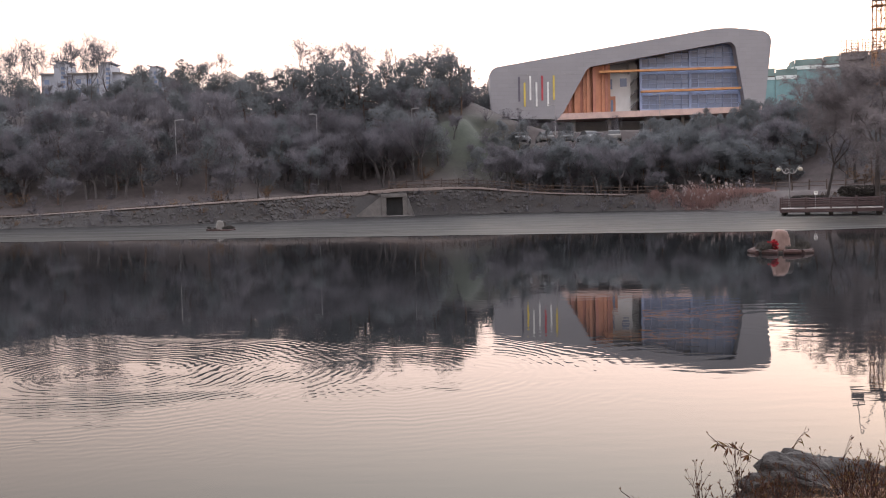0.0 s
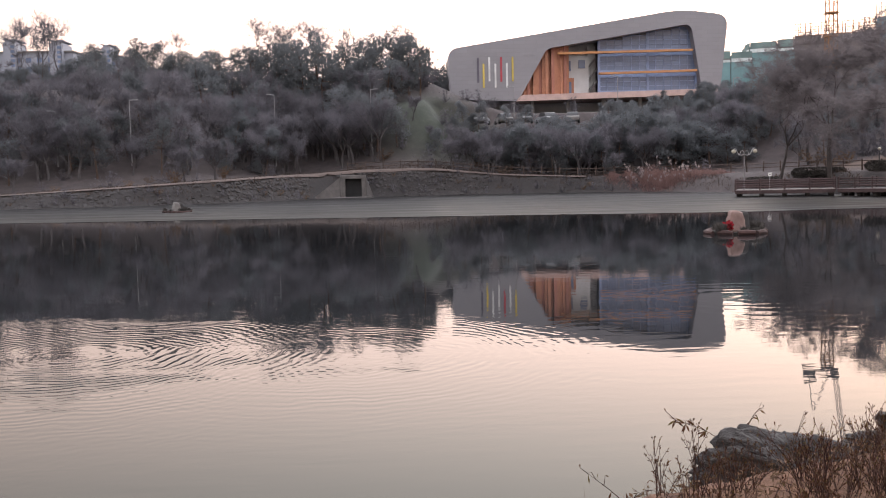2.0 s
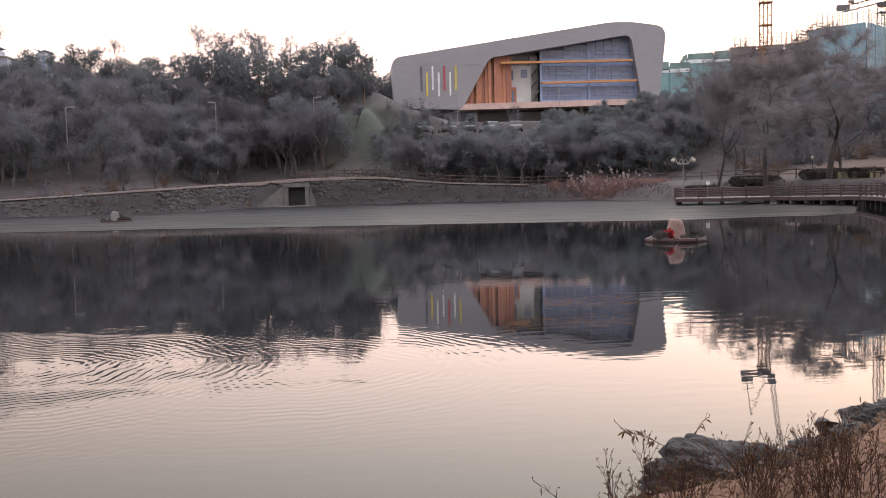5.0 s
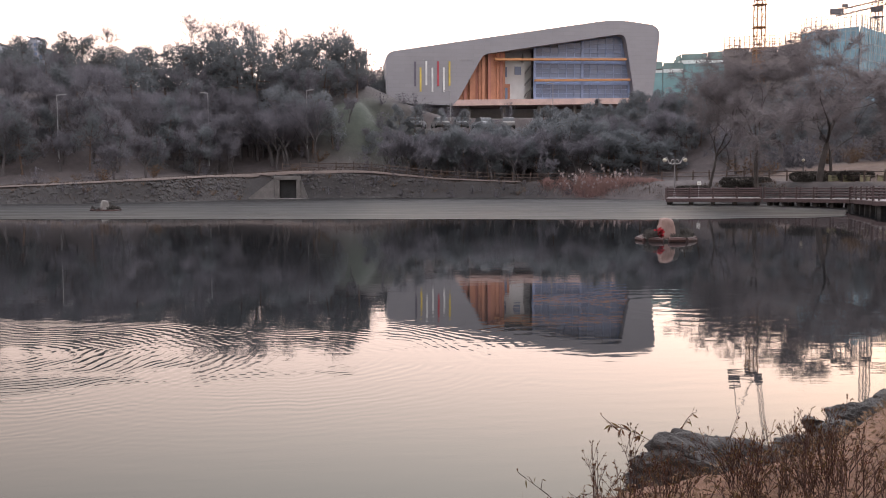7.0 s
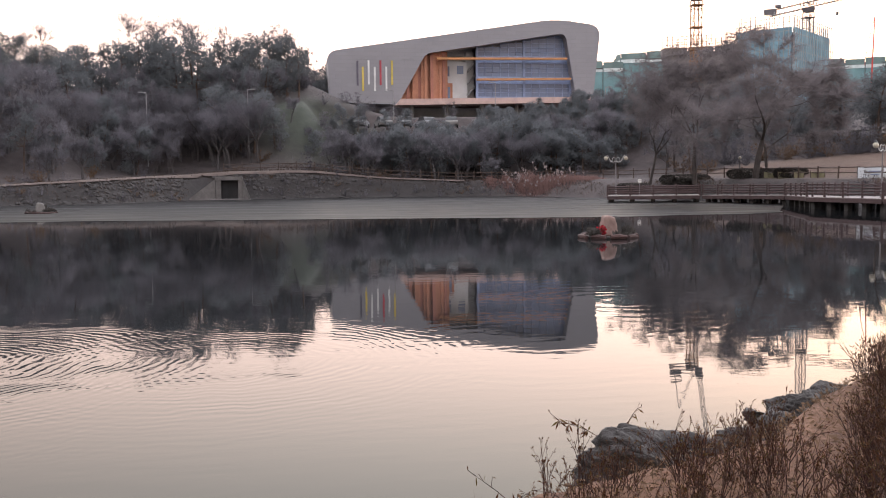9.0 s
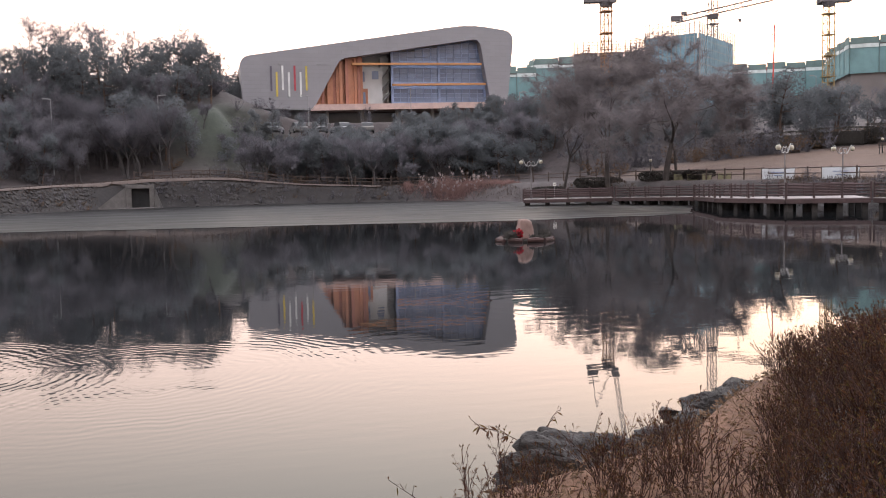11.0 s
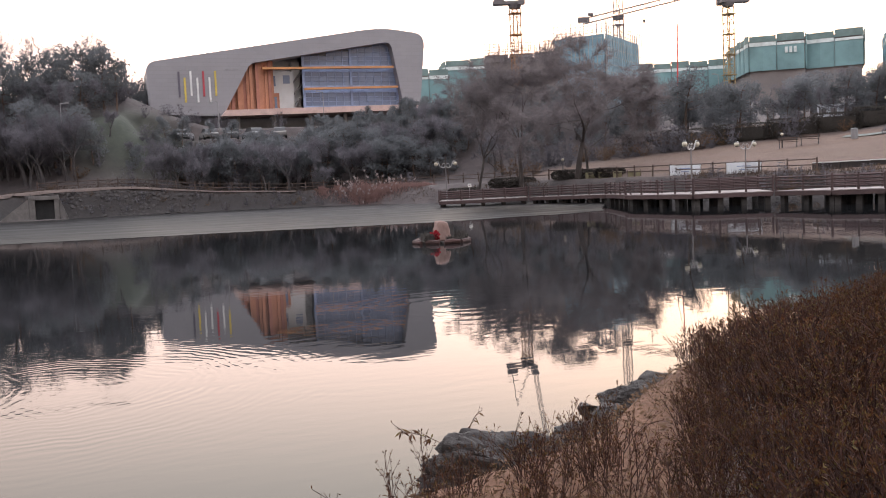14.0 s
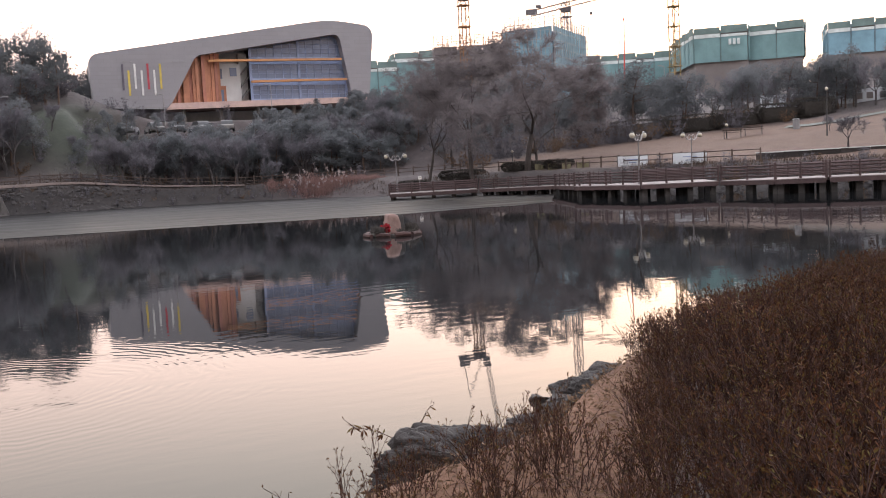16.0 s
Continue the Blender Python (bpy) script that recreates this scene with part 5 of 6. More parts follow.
# ---- stones, rafts, culvert ----
def rock_mesh(seed, cuts=3, amp=0.32, freq=1.3, flat=1.0):
    """A broken boulder: planes cut from a ball, then roughened."""
    r = random.Random(seed)
    bm = bmesh.new()
    bmesh.ops.create_icosphere(bm, subdivisions=cuts, radius=1.0)
    planes = [(unit(r), r.uniform(0.45, 0.8)) for _ in range(13)]
    grain = Vector((0.35, -0.30, 0.85)).normalized()
    for v in bm.verts:
        c = v.co.copy()
        for nrm, off in planes:
            e = c.dot(nrm) - off
            if e > 0:
                c -= nrm * e * 0.97
        o = Vector((seed * 3.1, seed * 1.7, 0))
        c += v.co * (noise.fractal(v.co * freq + o, 1.0, 2.0, 4) * amp * 0.35) + v.co * (noise.fractal(v.co * 5 + o, 1.0, 2.0, 3) * amp * 0.10)
        crack = 1 - abs(noise.noise(v.co * 2.3 + o)) * 2
        c -= v.co * max(0, crack - 0.72) * 0.45 * amp
        if cuts > 3:
            bed = c.dot(grain) * 3.4 + noise.fractal(v.co * 1.1 + o, 1.0, 2.0, 3) * 0.9
            step = bed - math.floor(bed)
            c -= v.co * amp * (0.20 * max(0.0, 1 - abs(step - 0.5) / 0.09) + 0.11 * step)
        v.co = c
    return bm


def floating_island(x, y, turn, flowers, s, label):
    """A raft of logs with a standing stone and dry plants."""
    t = thing("floating_planter", label, "floating planter", at=Matrix.LocRotScale((x, y, 0), Euler((0, 0, radians(turn))), (s, s, s)))
    r = random.Random(int(s * 77))
    for k in range(9):
        a, a2 = math.tau * k / 9, math.tau * (k + r.uniform(0.75, 1.0)) / 9
        rr = 1.1 + r.uniform(-0.1, 0.08)
        bm = bmesh.new()
        p, q = Vector((math.cos(a) * rr, math.sin(a) * rr, r.uniform(0.03, 0.08))), Vector((math.cos(a2) * rr, math.sin(a2) * rr, r.uniform(0.03, 0.09)))
        mid = p.lerp(q, 0.5) + Vector((0, 0, r.uniform(-0.02, 0.02)))
        tube(bm, p, mid, 0.085, 0.105, 8)
        tube(bm, mid, q, 0.105, 0.08, 8)
        part("float_log", bm, M["log"], t)
    bm = bmesh.new()
    slab_of(bm, [(math.cos(math.tau * k / 12) * 1.02, math.sin(math.tau * k / 12) * 1.02) for k in range(12)], -0.02, 0.07)
    part("raft_bed", bm, M["hedge"], t)
    for nm, x0, y0, wx, wy, hh, top, mat, seed in (("standing_stone", -0.12, -0.05, 0.33, 0.22, 0.80, 0.74, "lantern_stone" if flowers else "concrete", 4.0), ("side_stone", 0.28, 0.10, 0.20, 0.2, 0.76, 0.72, "pile", 9.0)):
        bm = bmesh.new()
        bmesh.ops.create_cube(bm, size=2.0)
        bmesh.ops.subdivide_edges(bm, edges=bm.edges[:], cuts=9, use_grid_fill=True)
        for v in bm.verts:
            c = Vector([max(-0.68, min(0.68, q)) for q in v.co])
            v.co = c + (v.co - c).normalized() * 0.32 if (v.co - c).length > 1e-6 else c
            up = (v.co.z + 1) / 2
            g = 1 - (1 - top) * up
            n = 1 + 0.16 * noise.fractal(v.co * 1.4 + Vector((seed, 0, 0)), 1, 2, 4)
            v.co = Vector((x0 + v.co.x * wx * g * n + 0.05 * up, y0 + v.co.y * wy * g * n, 0.03 + up * hh * (0.94 + 0.06 * n) * (1 - 0.10 * (v.co.x > 0) * v.co.x * up)))
        part(nm, bm, M[mat], t, "pinkish standing stone" if nm == "standing_stone" and flowers else "", smooth=True)
    r = random.Random(int(s * 100))
    dry = Tris()
    clumps = [(r.uniform(0, math.tau), r.uniform(0.7, 1.0), r.uniform(0.16, 0.42)) for _ in range(13)] + [(0.1, 0.75, 0.42), (-0.35, 0.85, 0.38), (0.35, 0.9, 0.34)]
    for k in range(2400):
        a, rr, tall = r.choice(clumps)
        base = Vector((math.cos(a) * rr + r.gauss(0, 0.07), math.sin(a) * rr + r.gauss(0, 0.07), 0.06 + tall * 0.6 * r.random()))
        dry.sliver(base, unit(r, 0.7), r.uniform(0.3, 0.7) * tall, 0.03, r)
    raw("dry_foliage", dry.v, dry.f, M["hedge"], t)
    if flowers:
        red = Tris()
        for k in range(110):
            o = unit(r) * 0.13 * r.random() ** 0.4
            red.leaf(Vector((-0.52 + o.x, -0.28 + o.y, 0.28 + o.z * 1.5)), unit(r, 0.4), 0.13, 0.08, r)
        raw("red_flower", red.v, red.f, M["red_leaf"], t)
    return t


floating_island(12.25, 33.5, 12, True, 1.0, "floating raft with a pinkish standing stone and red flowers")
floating_island(-16.3, 68.3, 40, False, 0.9, "small raft with a pale stone frozen in the ice")


def culvert():
    t = thing("culvert", "concrete culvert mouth with splayed wing walls", "culvert")
    y = 101.0
    for nm, a in (("lintel", (-6.6, y, 2.05, -3.8, y + 0.6, 2.45)), ("jamb", (-6.6, y, -0.3, -6.05, y + 0.6, 2.05)), ("jamb", (-4.28, y, -0.3, -3.8, y + 0.6, 2.05)), ("footing", (-7.6, y - 1.2, -0.3, -3.0, y - 0.003, 0.10)), ("tunnel_floor", (-6.05, y + 0.004, -0.3, -4.28, y + 2.4, 0.1))):
        bm = bmesh.new()
        box(bm, *a)
        bmesh.ops.bevel(bm, geom=bm.edges[:], offset=0.03, segments=1, affect="EDGES")
        part(nm, bm, M["culvert_concrete"], t)
    # Solid block behind the mouth, coloured near-black for the shade of a tunnel.
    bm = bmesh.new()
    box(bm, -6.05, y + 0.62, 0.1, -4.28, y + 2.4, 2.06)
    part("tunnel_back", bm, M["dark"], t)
    for xa, xb in ((-6.62, -9.2), (-3.78, -3.0)):
        bm = bmesh.new()
        pts = [(xa, y + 0.05), (xb, y - 1.6)]
        vs = []
        for off in (0, 0.35):
            for (px, py), h in zip(pts, (2.2, 0.2)):
                vs += [bm.verts.new((px, py + off, -0.3)), bm.verts.new((px, py + off, h))]
        for f in ((0, 2, 3, 1), (4, 5, 7, 6), (1, 3, 7, 5), (2, 6, 7, 3), (0, 1, 5, 4), (0, 4, 6, 2)):
            bm.faces.new([vs[i] for i in f])
        part("wing_wall", bm, M["culvert_concrete"], t)


culvert()


# ---- fences, banners, hedges, seats ----
def fence(pts, label, gap=2.1, tall=1.05):
    f = thing("fence", label, "fence", "post-and-rail fences by the path")
    bm = bmesh.new()
    tube(bm, (0, 0, -0.2), (0, 0, tall), 0.075, 0.065, 6)
    me = mesh_of("post", bm, M["fence_wood"])
    prev = None
    for a, b in zip(pts, pts[1:]):
        n = max(1, round(math.hypot(b[0] - a[0], b[1] - a[1]) / gap))
        for k in range(n + (b == pts[-1])):
            x, y = a[0] + (b[0] - a[0]) * k / n, a[1] + (b[1] - a[1]) * k / n
            z = ground_z(x, y) + 0.05
            part_mesh("post", me, f, pose(x, y, z, rng.uniform(-2, 2), rng.uniform(-2, 2)))
            if prev:
                for h in (0.42, 0.82):
                    bm = bmesh.new()
                    tube(bm, (prev[0], prev[1], prev[2] + h), (x, y, z + h + rng.uniform(-0.03, 0.03)), 0.05, 0.045, 5)
                    part("rail", bm, M["fence_wood"], f)
            prev = (x, y, z)
    return f


fence([(-6, 106), (2, 106.5), (12, 106), (20, 105), (28, 103), (35, 97.5), (40, 88)], "dark wooden post-and-rail fence along the footpath")
fence([(39, 84), (42.5, 74), (45.2, 64), (47.0, 58), (49.8, 55.0)], "brown post-and-rail fence at the foot of the lawn", tall=0.95)


def banner(x, y, z, w, h, turn, mat, label):
    t = thing("banner", label, "banner", "banners tied to the lawn fence", at=pose(x, y, z, 0, 0, turn))
    bm = bmesh.new()
    n = 6
    top = [bm.verts.new((w * (k / n - 0.5), 0.03 * math.sin(k * 1.7), h)) for k in range(n + 1)]
    low = [bm.verts.new((w * (k / n - 0.5), 0.04 * math.sin(k * 2.1 + 1), 0)) for k in range(n + 1)]
    for k in range(n):
        bm.faces.new((low[k], low[k + 1], top[k + 1], top[k]))
    sheet = part("sheet", bm, mat, t)
    sheet.modifiers.new("thick", "SOLIDIFY").thickness = 0.015
    for s in (-1, 1):
        bm = bmesh.new()
        tube(bm, (s * w / 2, 0, -0.35), (s * w / 2, 0, h + 0.1), 0.03, 0.03, 6)
        part("stake", bm, M["fence_wood"], t)
    for k, wd in enumerate((0.4, 0.25)):
        bm = bmesh.new()
        box(bm, -w * wd / 2, -0.075, h * (0.62 - 0.3 * k), w * wd / 2, -0.06, h * (0.69 - 0.3 * k))
        part("line_of_lettering", bm, M["ink"] if mat is not M["banner"] else M["blue_frame"], t)


for x, y, w, mat, label in ((42.0, 75.0, 0.9, "banner_yellow", "cream"), (42.5, 73.5, 0.9, "banner_yellow", "cream"), (43.0, 71.9, 0.8, "banner_yellow", "cream"), (43.6, 70.1, 1.1, "banner_yellow", "cream"), (45.2, 64.9, 2.5, "banner", "white"), (46.4, 59.0, 2.6, "banner", "white")):
    banner(x + 0.16, y + 0.22, ground_z(x, y), w, 0.86 if mat == "banner" else 0.55, -36, M[mat], "%s banner tied between stakes at the lawn fence" % label)


def low_wall(p, q, label):
    t = thing("planter_wall", label, "wall")
    p, q = Vector(p), Vector(q)
    d = (q - p).normalized()
    nrm = Vector((-d.y, d.x))
    n = int((q - p).length / 2.0)
    for k in range(n):
        a, e = p + d * (k * 2.0 + 0.02), p + d * (k * 2.0 + 1.98)
        z = 1.55 + 0.018 * k
        bm = bmesh.new()
        slab_of(bm, [(a.x, a.y), (e.x, e.y), (e.x + nrm.x * 0.5, e.y + nrm.y * 0.5), (a.x + nrm.x * 0.5, a.y + nrm.y * 0.5)], z, z + 0.85)
        part("wall_block", bm, M["bank_stone"], t)
        bm = bmesh.new()
        a, e = a - nrm * 0.08, e - nrm * 0.08
        slab_of(bm, [(a.x, a.y), (e.x, e.y), (e.x + nrm.x * 0.66, e.y + nrm.y * 0.66), (a.x + nrm.x * 0.66, a.y + nrm.y * 0.66)], z + 0.854, z + 0.92)
        part("coping", bm, M["inner_white"], t, "pale coping stone")


low_wall((50.4, 56.2), (66.5, 36.4), "long low dark wall with pale coping across the lawn")


def hedge(x, y, w, d, h, turn):
    t = thing("clipped_hedge", "dark clipped evergreen hedge with a rounded top", "hedge", at=pose(x, y, ground_z(x, y), 0, 0, turn))
    r = random.Random(int(x * 10))
    leafy = Tris()
    for k in range(3800):
        u = unit(r)
        p = Vector((max(-1, min(1, u.x * 1.5)) * w / 2, max(-1, min(1, u.y * 1.5)) * d / 2, 0.05 + max(0, min(1, 0.5 + u.z * 0.75)) * h)) * r.uniform(0.93, 1.0)
        leafy.leaf(p, (u + unit(r) * 0.7).normalized(), r.uniform(0.10, 0.2), 0.09, r)
    raw("foliage", leafy.v, leafy.f, M["hedge"], t)
    bm = bmesh.new()
    bmesh.ops.create_cube(bm, size=1.0, matrix=Matrix.Diagonal((w * 0.82, d * 0.82, h * 0.8, 1)))
    bmesh.ops.translate(bm, verts=bm.verts, vec=(0, 0, h * 0.42))
    bmesh.ops.bevel(bm, geom=bm.edges[:], offset=0.2, segments=2, affect="EDGES")
    part("inner_growth", bm, M["hedge"], t)


hedge(36.2, 79.2, 4.6, 1.8, 0.75, 25)
hedge(41.3, 76.6, 4.8, 1.8, 0.72, 28)
hedge(33.5, 84.5, 3.0, 1.5, 0.7, 15)
hedge(43.8, 74.5, 3.0, 1.5, 0.65, 30)
# the hedge along the top of the lawn
TOP = [(55.5, 90.5), (58.2, 86.8), (61.2, 82.0), (64.5, 77.8), (68.0, 75.2), (71.5, 73.4), (75.0, 72.6)]
for (ax, ay), (bx, by) in zip(TOP, TOP[1:]):
    hedge((ax + bx) / 2, (ay + by) / 2, math.hypot(bx - ax, by - ay) * 1.12, 1.5, 1.75, math.degrees(math.atan2(by - ay, bx - ax)))


def bench(x, y, turn):
    t = thing("park_bench", "dark wooden park bench on the lawn", "bench", "benches on the lawn", at=pose(x, y, ground_z(x, y) + 0.12, 0, 0, turn))
    for k in range(3):
        bm = bmesh.new()
        box(bm, -0.9, -0.22 + k * 0.15, 0.42, 0.9, -0.09 + k * 0.15, 0.46)
        part("seat_slat", bm, M["fence_wood"], t)
    for k in range(2):
        bm = bmesh.new()
        box(bm, -0.9, 0.24, 0.58 + k * 0.16, 0.9, 0.28, 0.70 + k * 0.16)
        part("back_slat", bm, M["fence_wood"], t)
    for s in (-0.75, 0.75):
        bm = bmesh.new()
        box(bm, s - 0.03, -0.2, -0.15, s + 0.03, 0.22, 0.415)
        box(bm, s - 0.03, 0.20, 0.4, s + 0.03, 0.238, 0.9)
        part("leg", bm, M["dark_metal"], t)


bench(59.9, 69.8, -40)
bench(61.7, 69.0, -40)
t = thing("litter_bin", "small grey litter bin beside the lawn path", "bin", at=pose(65.1, 67.1, ground_z(65.1, 67.1) + 0.05))
bm = bmesh.new()
tube(bm, (0, 0, -0.05), (0, 0, 0.85), 0.3, 0.33, 10)
part("body", bm, M["stair"], t)
bm = bmesh.new()
tube(bm, (0, 0, 0.86), (0, 0, 0.95), 0.35, 0.2, 10)
part("lid", bm, M["dark_metal"], t)
ribbon("lawn_path", [(66.0, 69.4), (67.2, 67.6), (69.2, 66.4), (72.0, 66.0), (76, 64.8), (82, 61), (92, 54)], 1.5, M["lawn_path"], 0.07, "pale paved path curving over the lawn", "path")

t = thing("small_sign", "small white sign on a post at the shore", "sign", at=pose(30.1, 74.9, 0.56, 0, 0, 15))
bm = bmesh.new()
tube(bm, (0, 0, 0), (0, 0, 1.15), 0.03, 0.03, 6)
part("post", bm, M["galv"], t)
bm = bmesh.new()
box(bm, -0.18, -0.05, 1.08, 0.18, -0.03, 1.36)
part("sign_plate", bm, M["white_paint"], t)
bm = bmesh.new()
box(bm, -0.13, -0.056, 1.2, 0.13, -0.051, 1.24)
part("line_of_lettering", bm, M["ink"], t)


# site hoarding beyond the trees
def hoarding(p, q, z, h, label):
    t = thing("site_hoarding", label, "hoarding", "white hoardings round the site")
    p, q = Vector(p), Vector(q)
    d = (q - p).normalized()
    n = max(1, int((q - p).length / 2.4))
    for k in range(n):
        a = p + d * k * 2.4
        bm = bmesh.new()
        box(bm, 0, -0.04, 0, 2.36, 0.04, h, pose(a.x, a.y, z) @ Matrix.Rotation(math.atan2(d.y, d.x), 4, "Z"))
        part("panel", bm, M["banner"], t)
        if k % 4 != 3:
            for j in range(2):
                bm = bmesh.new()
                box(bm, 0.3 + j * 1.05, -0.06, h * 0.25, 0.95 + j * 1.05, -0.045, h * 0.7, pose(a.x, a.y, z) @ Matrix.Rotation(math.atan2(d.y, d.x), 4, "Z"))
                part("lettering_bar", bm, M["raw_concrete"], t)


hoarding((75.5, 83.2), (86.5, 71.8), 7.35, 1.5, "white site hoarding with dark marks behind the pines")
hoarding((98.5, 87.5), (112, 72), 9.8, 1.9, "white site hoarding glimpsed between trees")
hoarding((48, 116), (55, 113), 8.2, 1.0, "pale hoarding glimpsed behind the willows")


# cars parked on the terrace
def car(x, y, turn, paint, label):
    t = thing("parked_car", label, "car", "cars parked under the grey building", at=pose(x, y, ground_z(x, y) + 0.12, 0, 0, turn))
    bm = bmesh.new()
    prism(bm, rounded([(-2.15, 0.3), (-2.2, 0.75), (-1.7, 0.92), (1.0, 0.95), (2.1, 0.75), (2.15, 0.3)], [0.1, 0.15, 0.1, 0.2, 0.2, 0.1], 3), -0.85, 0.85)
    part("body", bm, paint, t)
    bm = bmesh.new()
    prism(bm, rounded([(-1.75, 0.93), (-1.35, 1.42), (0.35, 1.44), (1.05, 0.95)], [0, 0.25, 0.25, 0], 4), -0.72, 0.72)
    part("cabin", bm, M["dark_metal"], t)
    for wx in (-1.35, 1.35):
        for wy in (-0.82, 0.82):
            bm = bmesh.new()
            tube(bm, (wx, wy - 0.1, 0.31), (wx, wy + 0.1, 0.31), 0.31, 0.31, 12)
            part("wheel", bm, M["dark"], t)


for k in range(15):
    x = 8 + 17 * (k + rng.random()) / 15
    plant(PINES[3], x, rng.uniform(116.6, 118.6), rng.uniform(0.30, 0.46), rng.uniform(0, 6), 0, rng.uniform(0.9, 1.2))
for k, x in enumerate((10.6, 13.6, 16.4, 19.2, 22.6)):
    car(x, 121.6 + (k % 2) * 0.4, (75, 95, 84, 100, 80)[k], M["concrete" if k in (1, 4) else "stair"], "grey car parked below the grey building")


# ---- reeds on the far bank ----
r = random.Random(9)
reed, plume = Tris(), Tris()
clumps = [(26.6, 100.3, 1.7, 0.55), (27.4, 99.6, 2.3, 0.8), (28.2, 98.7, 2.0, 0.8), (29.2, 98.0, 1.5, 0.9), (30.3, 97.0, 1.2, 0.9), (31.6, 95.8, 0.9, 0.9), (25.2, 101.6, 1.2, 0.4), (23.6, 102.6, 0.9, 0.5), (32.6, 94.2, 0.7, 0.8)]
for k in range(5200):
    cx0, cy0, tall, wide = r.choice(clumps)
    x, y = cx0 + r.gauss(0, wide), cy0 + r.gauss(0, 0.7)
    p = Vector((x, y, ground_z(x, y) - 0.05))
    d = Vector((r.gauss(0, 0.2), r.gauss(0, 0.2), 1)).normalized()
    h = tall * r.uniform(0.35, 1.0) * max(0.35, 1 - abs(x - cx0) / (2.6 * wide))
    reed.sliver(p, d, h, 0.04, r)
    reed.sliver(p + d * h * 0.4, (d + unit(r) * 0.8).normalized(), h * 0.4, 0.035, r)
    if k % 40 == 0 and tall > 1.1:
        top = p + d * (h + 0.5 * r.random())
        reed.sliver(p, d, h + 0.5, 0.03, r)
        for j in range(9):
            plume.leaf(top + unit(r) * 0.06, (d + unit(r) * 0.45).normalized(), r.uniform(0.2, 0.36), 0.06, r)
tagged(raw("reed_bed", reed.v, reed.f, M["reed"]), "dry pinkish-brown reeds standing along the far bank", "reeds", kind="stuff")
tagged(raw("reed_plumes", plume.v, plume.f, M["plume"]), "pale feathery plumes of the dry reeds", "reeds", kind="stuff")

# dry grass on the far bank, thick along the path and thin by the water
grass_m = foliage("dry_grass", (0.055, 0.042, 0.036), (0.125, 0.092, 0.076))
blade = Tris()
spots = np.array([(r.uniform(-62, 38), 0.0, r.random() ** 0.7) for _ in range(11000)])
shore = np.interp(spots[:, 0], [-62, -50, -41, -33, -24, -16, -11, -7, 2, 12, 20, 27, 31, 33.5, 37], [78, 83, 85, 85, 86.5, 90, 96, 102, 103, 102.5, 101.5, 98, 88.5, 80, 72])
spots[:, 1] = shore + 0.5 + spots[:, 2] * 7.0
base_z, base_d = height(spots[:, 0], spots[:, 1]), lake_distance(spots[:, 0], spots[:, 1])
for (x, y, _), z, dd in zip(spots.tolist(), base_z.tolist(), base_d.tolist()):
    if dd < 0.4 or (-9.4 < x < -2.8 and y < 104):
        continue
    for j in range(2):
        blade.sliver(Vector((x + r.gauss(0, 0.12), y, z - 0.05)), Vector((r.gauss(0, 0.45), r.gauss(0, 0.45), 1)).normalized(), r.uniform(0.12, 0.42), 0.06, r)
for k in range(6500):
    u = r.random()
    x, y = 42.8 + 9.0 * u + r.uniform(0, 3.2), 63.0 - 30 * u + r.uniform(-1.5, 1.5)
    blade.sliver(Vector((x, y, ground_z(x, y) - 0.05)), Vector((r.gauss(0, 0.4), r.gauss(0, 0.4), 1)).normalized(), r.uniform(0.2, 0.55), 0.04, r)
tagged(raw("dry_grass", blade.v, blade.f, grass_m), "dry brown grass along the banks", "grass", kind="stuff")

# ---- near bank: rocks, azaleas, sprigs ----
ROCKS = [(2.25, 4.93, 0.63, 0.78, 0.36, 0.41, 51), (1.30, 4.82, 0.50, 0.20, 0.17, 0.16, 52), (2.62, 5.36, 0.52, 0.22, 0.18, 0.20, 53), (3.08, 5.86, 0.56, 0.20, 0.15, 0.20, 54), (3.20, 5.72, 0.74, 0.16, 0.11, 0.07, 55),
         (3.44, 6.24, 0.57, 0.20, 0.16, 0.20, 56), (3.76, 6.42, 0.58, 0.20, 0.16, 0.20, 57), (4.10, 6.66, 0.58, 0.22, 0.18, 0.20, 58), (4.48, 6.94, 0.56, 0.24, 0.17, 0.19, 70), (2.35, 5.02, 0.35, 0.3, 0.25, 0.3, 59), (5.3, 7.3, 0.38, 0.36, 0.3, 0.24, 60),
         (6.3, 7.75, 0.32, 0.4, 0.35, 0.26, 61), (7.6, 8.3, 0.25, 0.45, 0.35, 0.34, 62), (0.75, 4.55, 0.36, 0.24, 0.2, 0.2, 63), (2.72, 5.02, 0.90, 0.12, 0.09, 0.04, 64), (3.42, 5.65, 0.92, 0.13, 0.09, 0.04, 66), (3.95, 6.15, 0.92, 0.13, 0.08, 0.04, 67), (3.75, 6.42, 0.3, 0.36, 0.28, 0.3, 68), (3.1, 5.95, 0.25, 0.36, 0.26, 0.3, 69)]
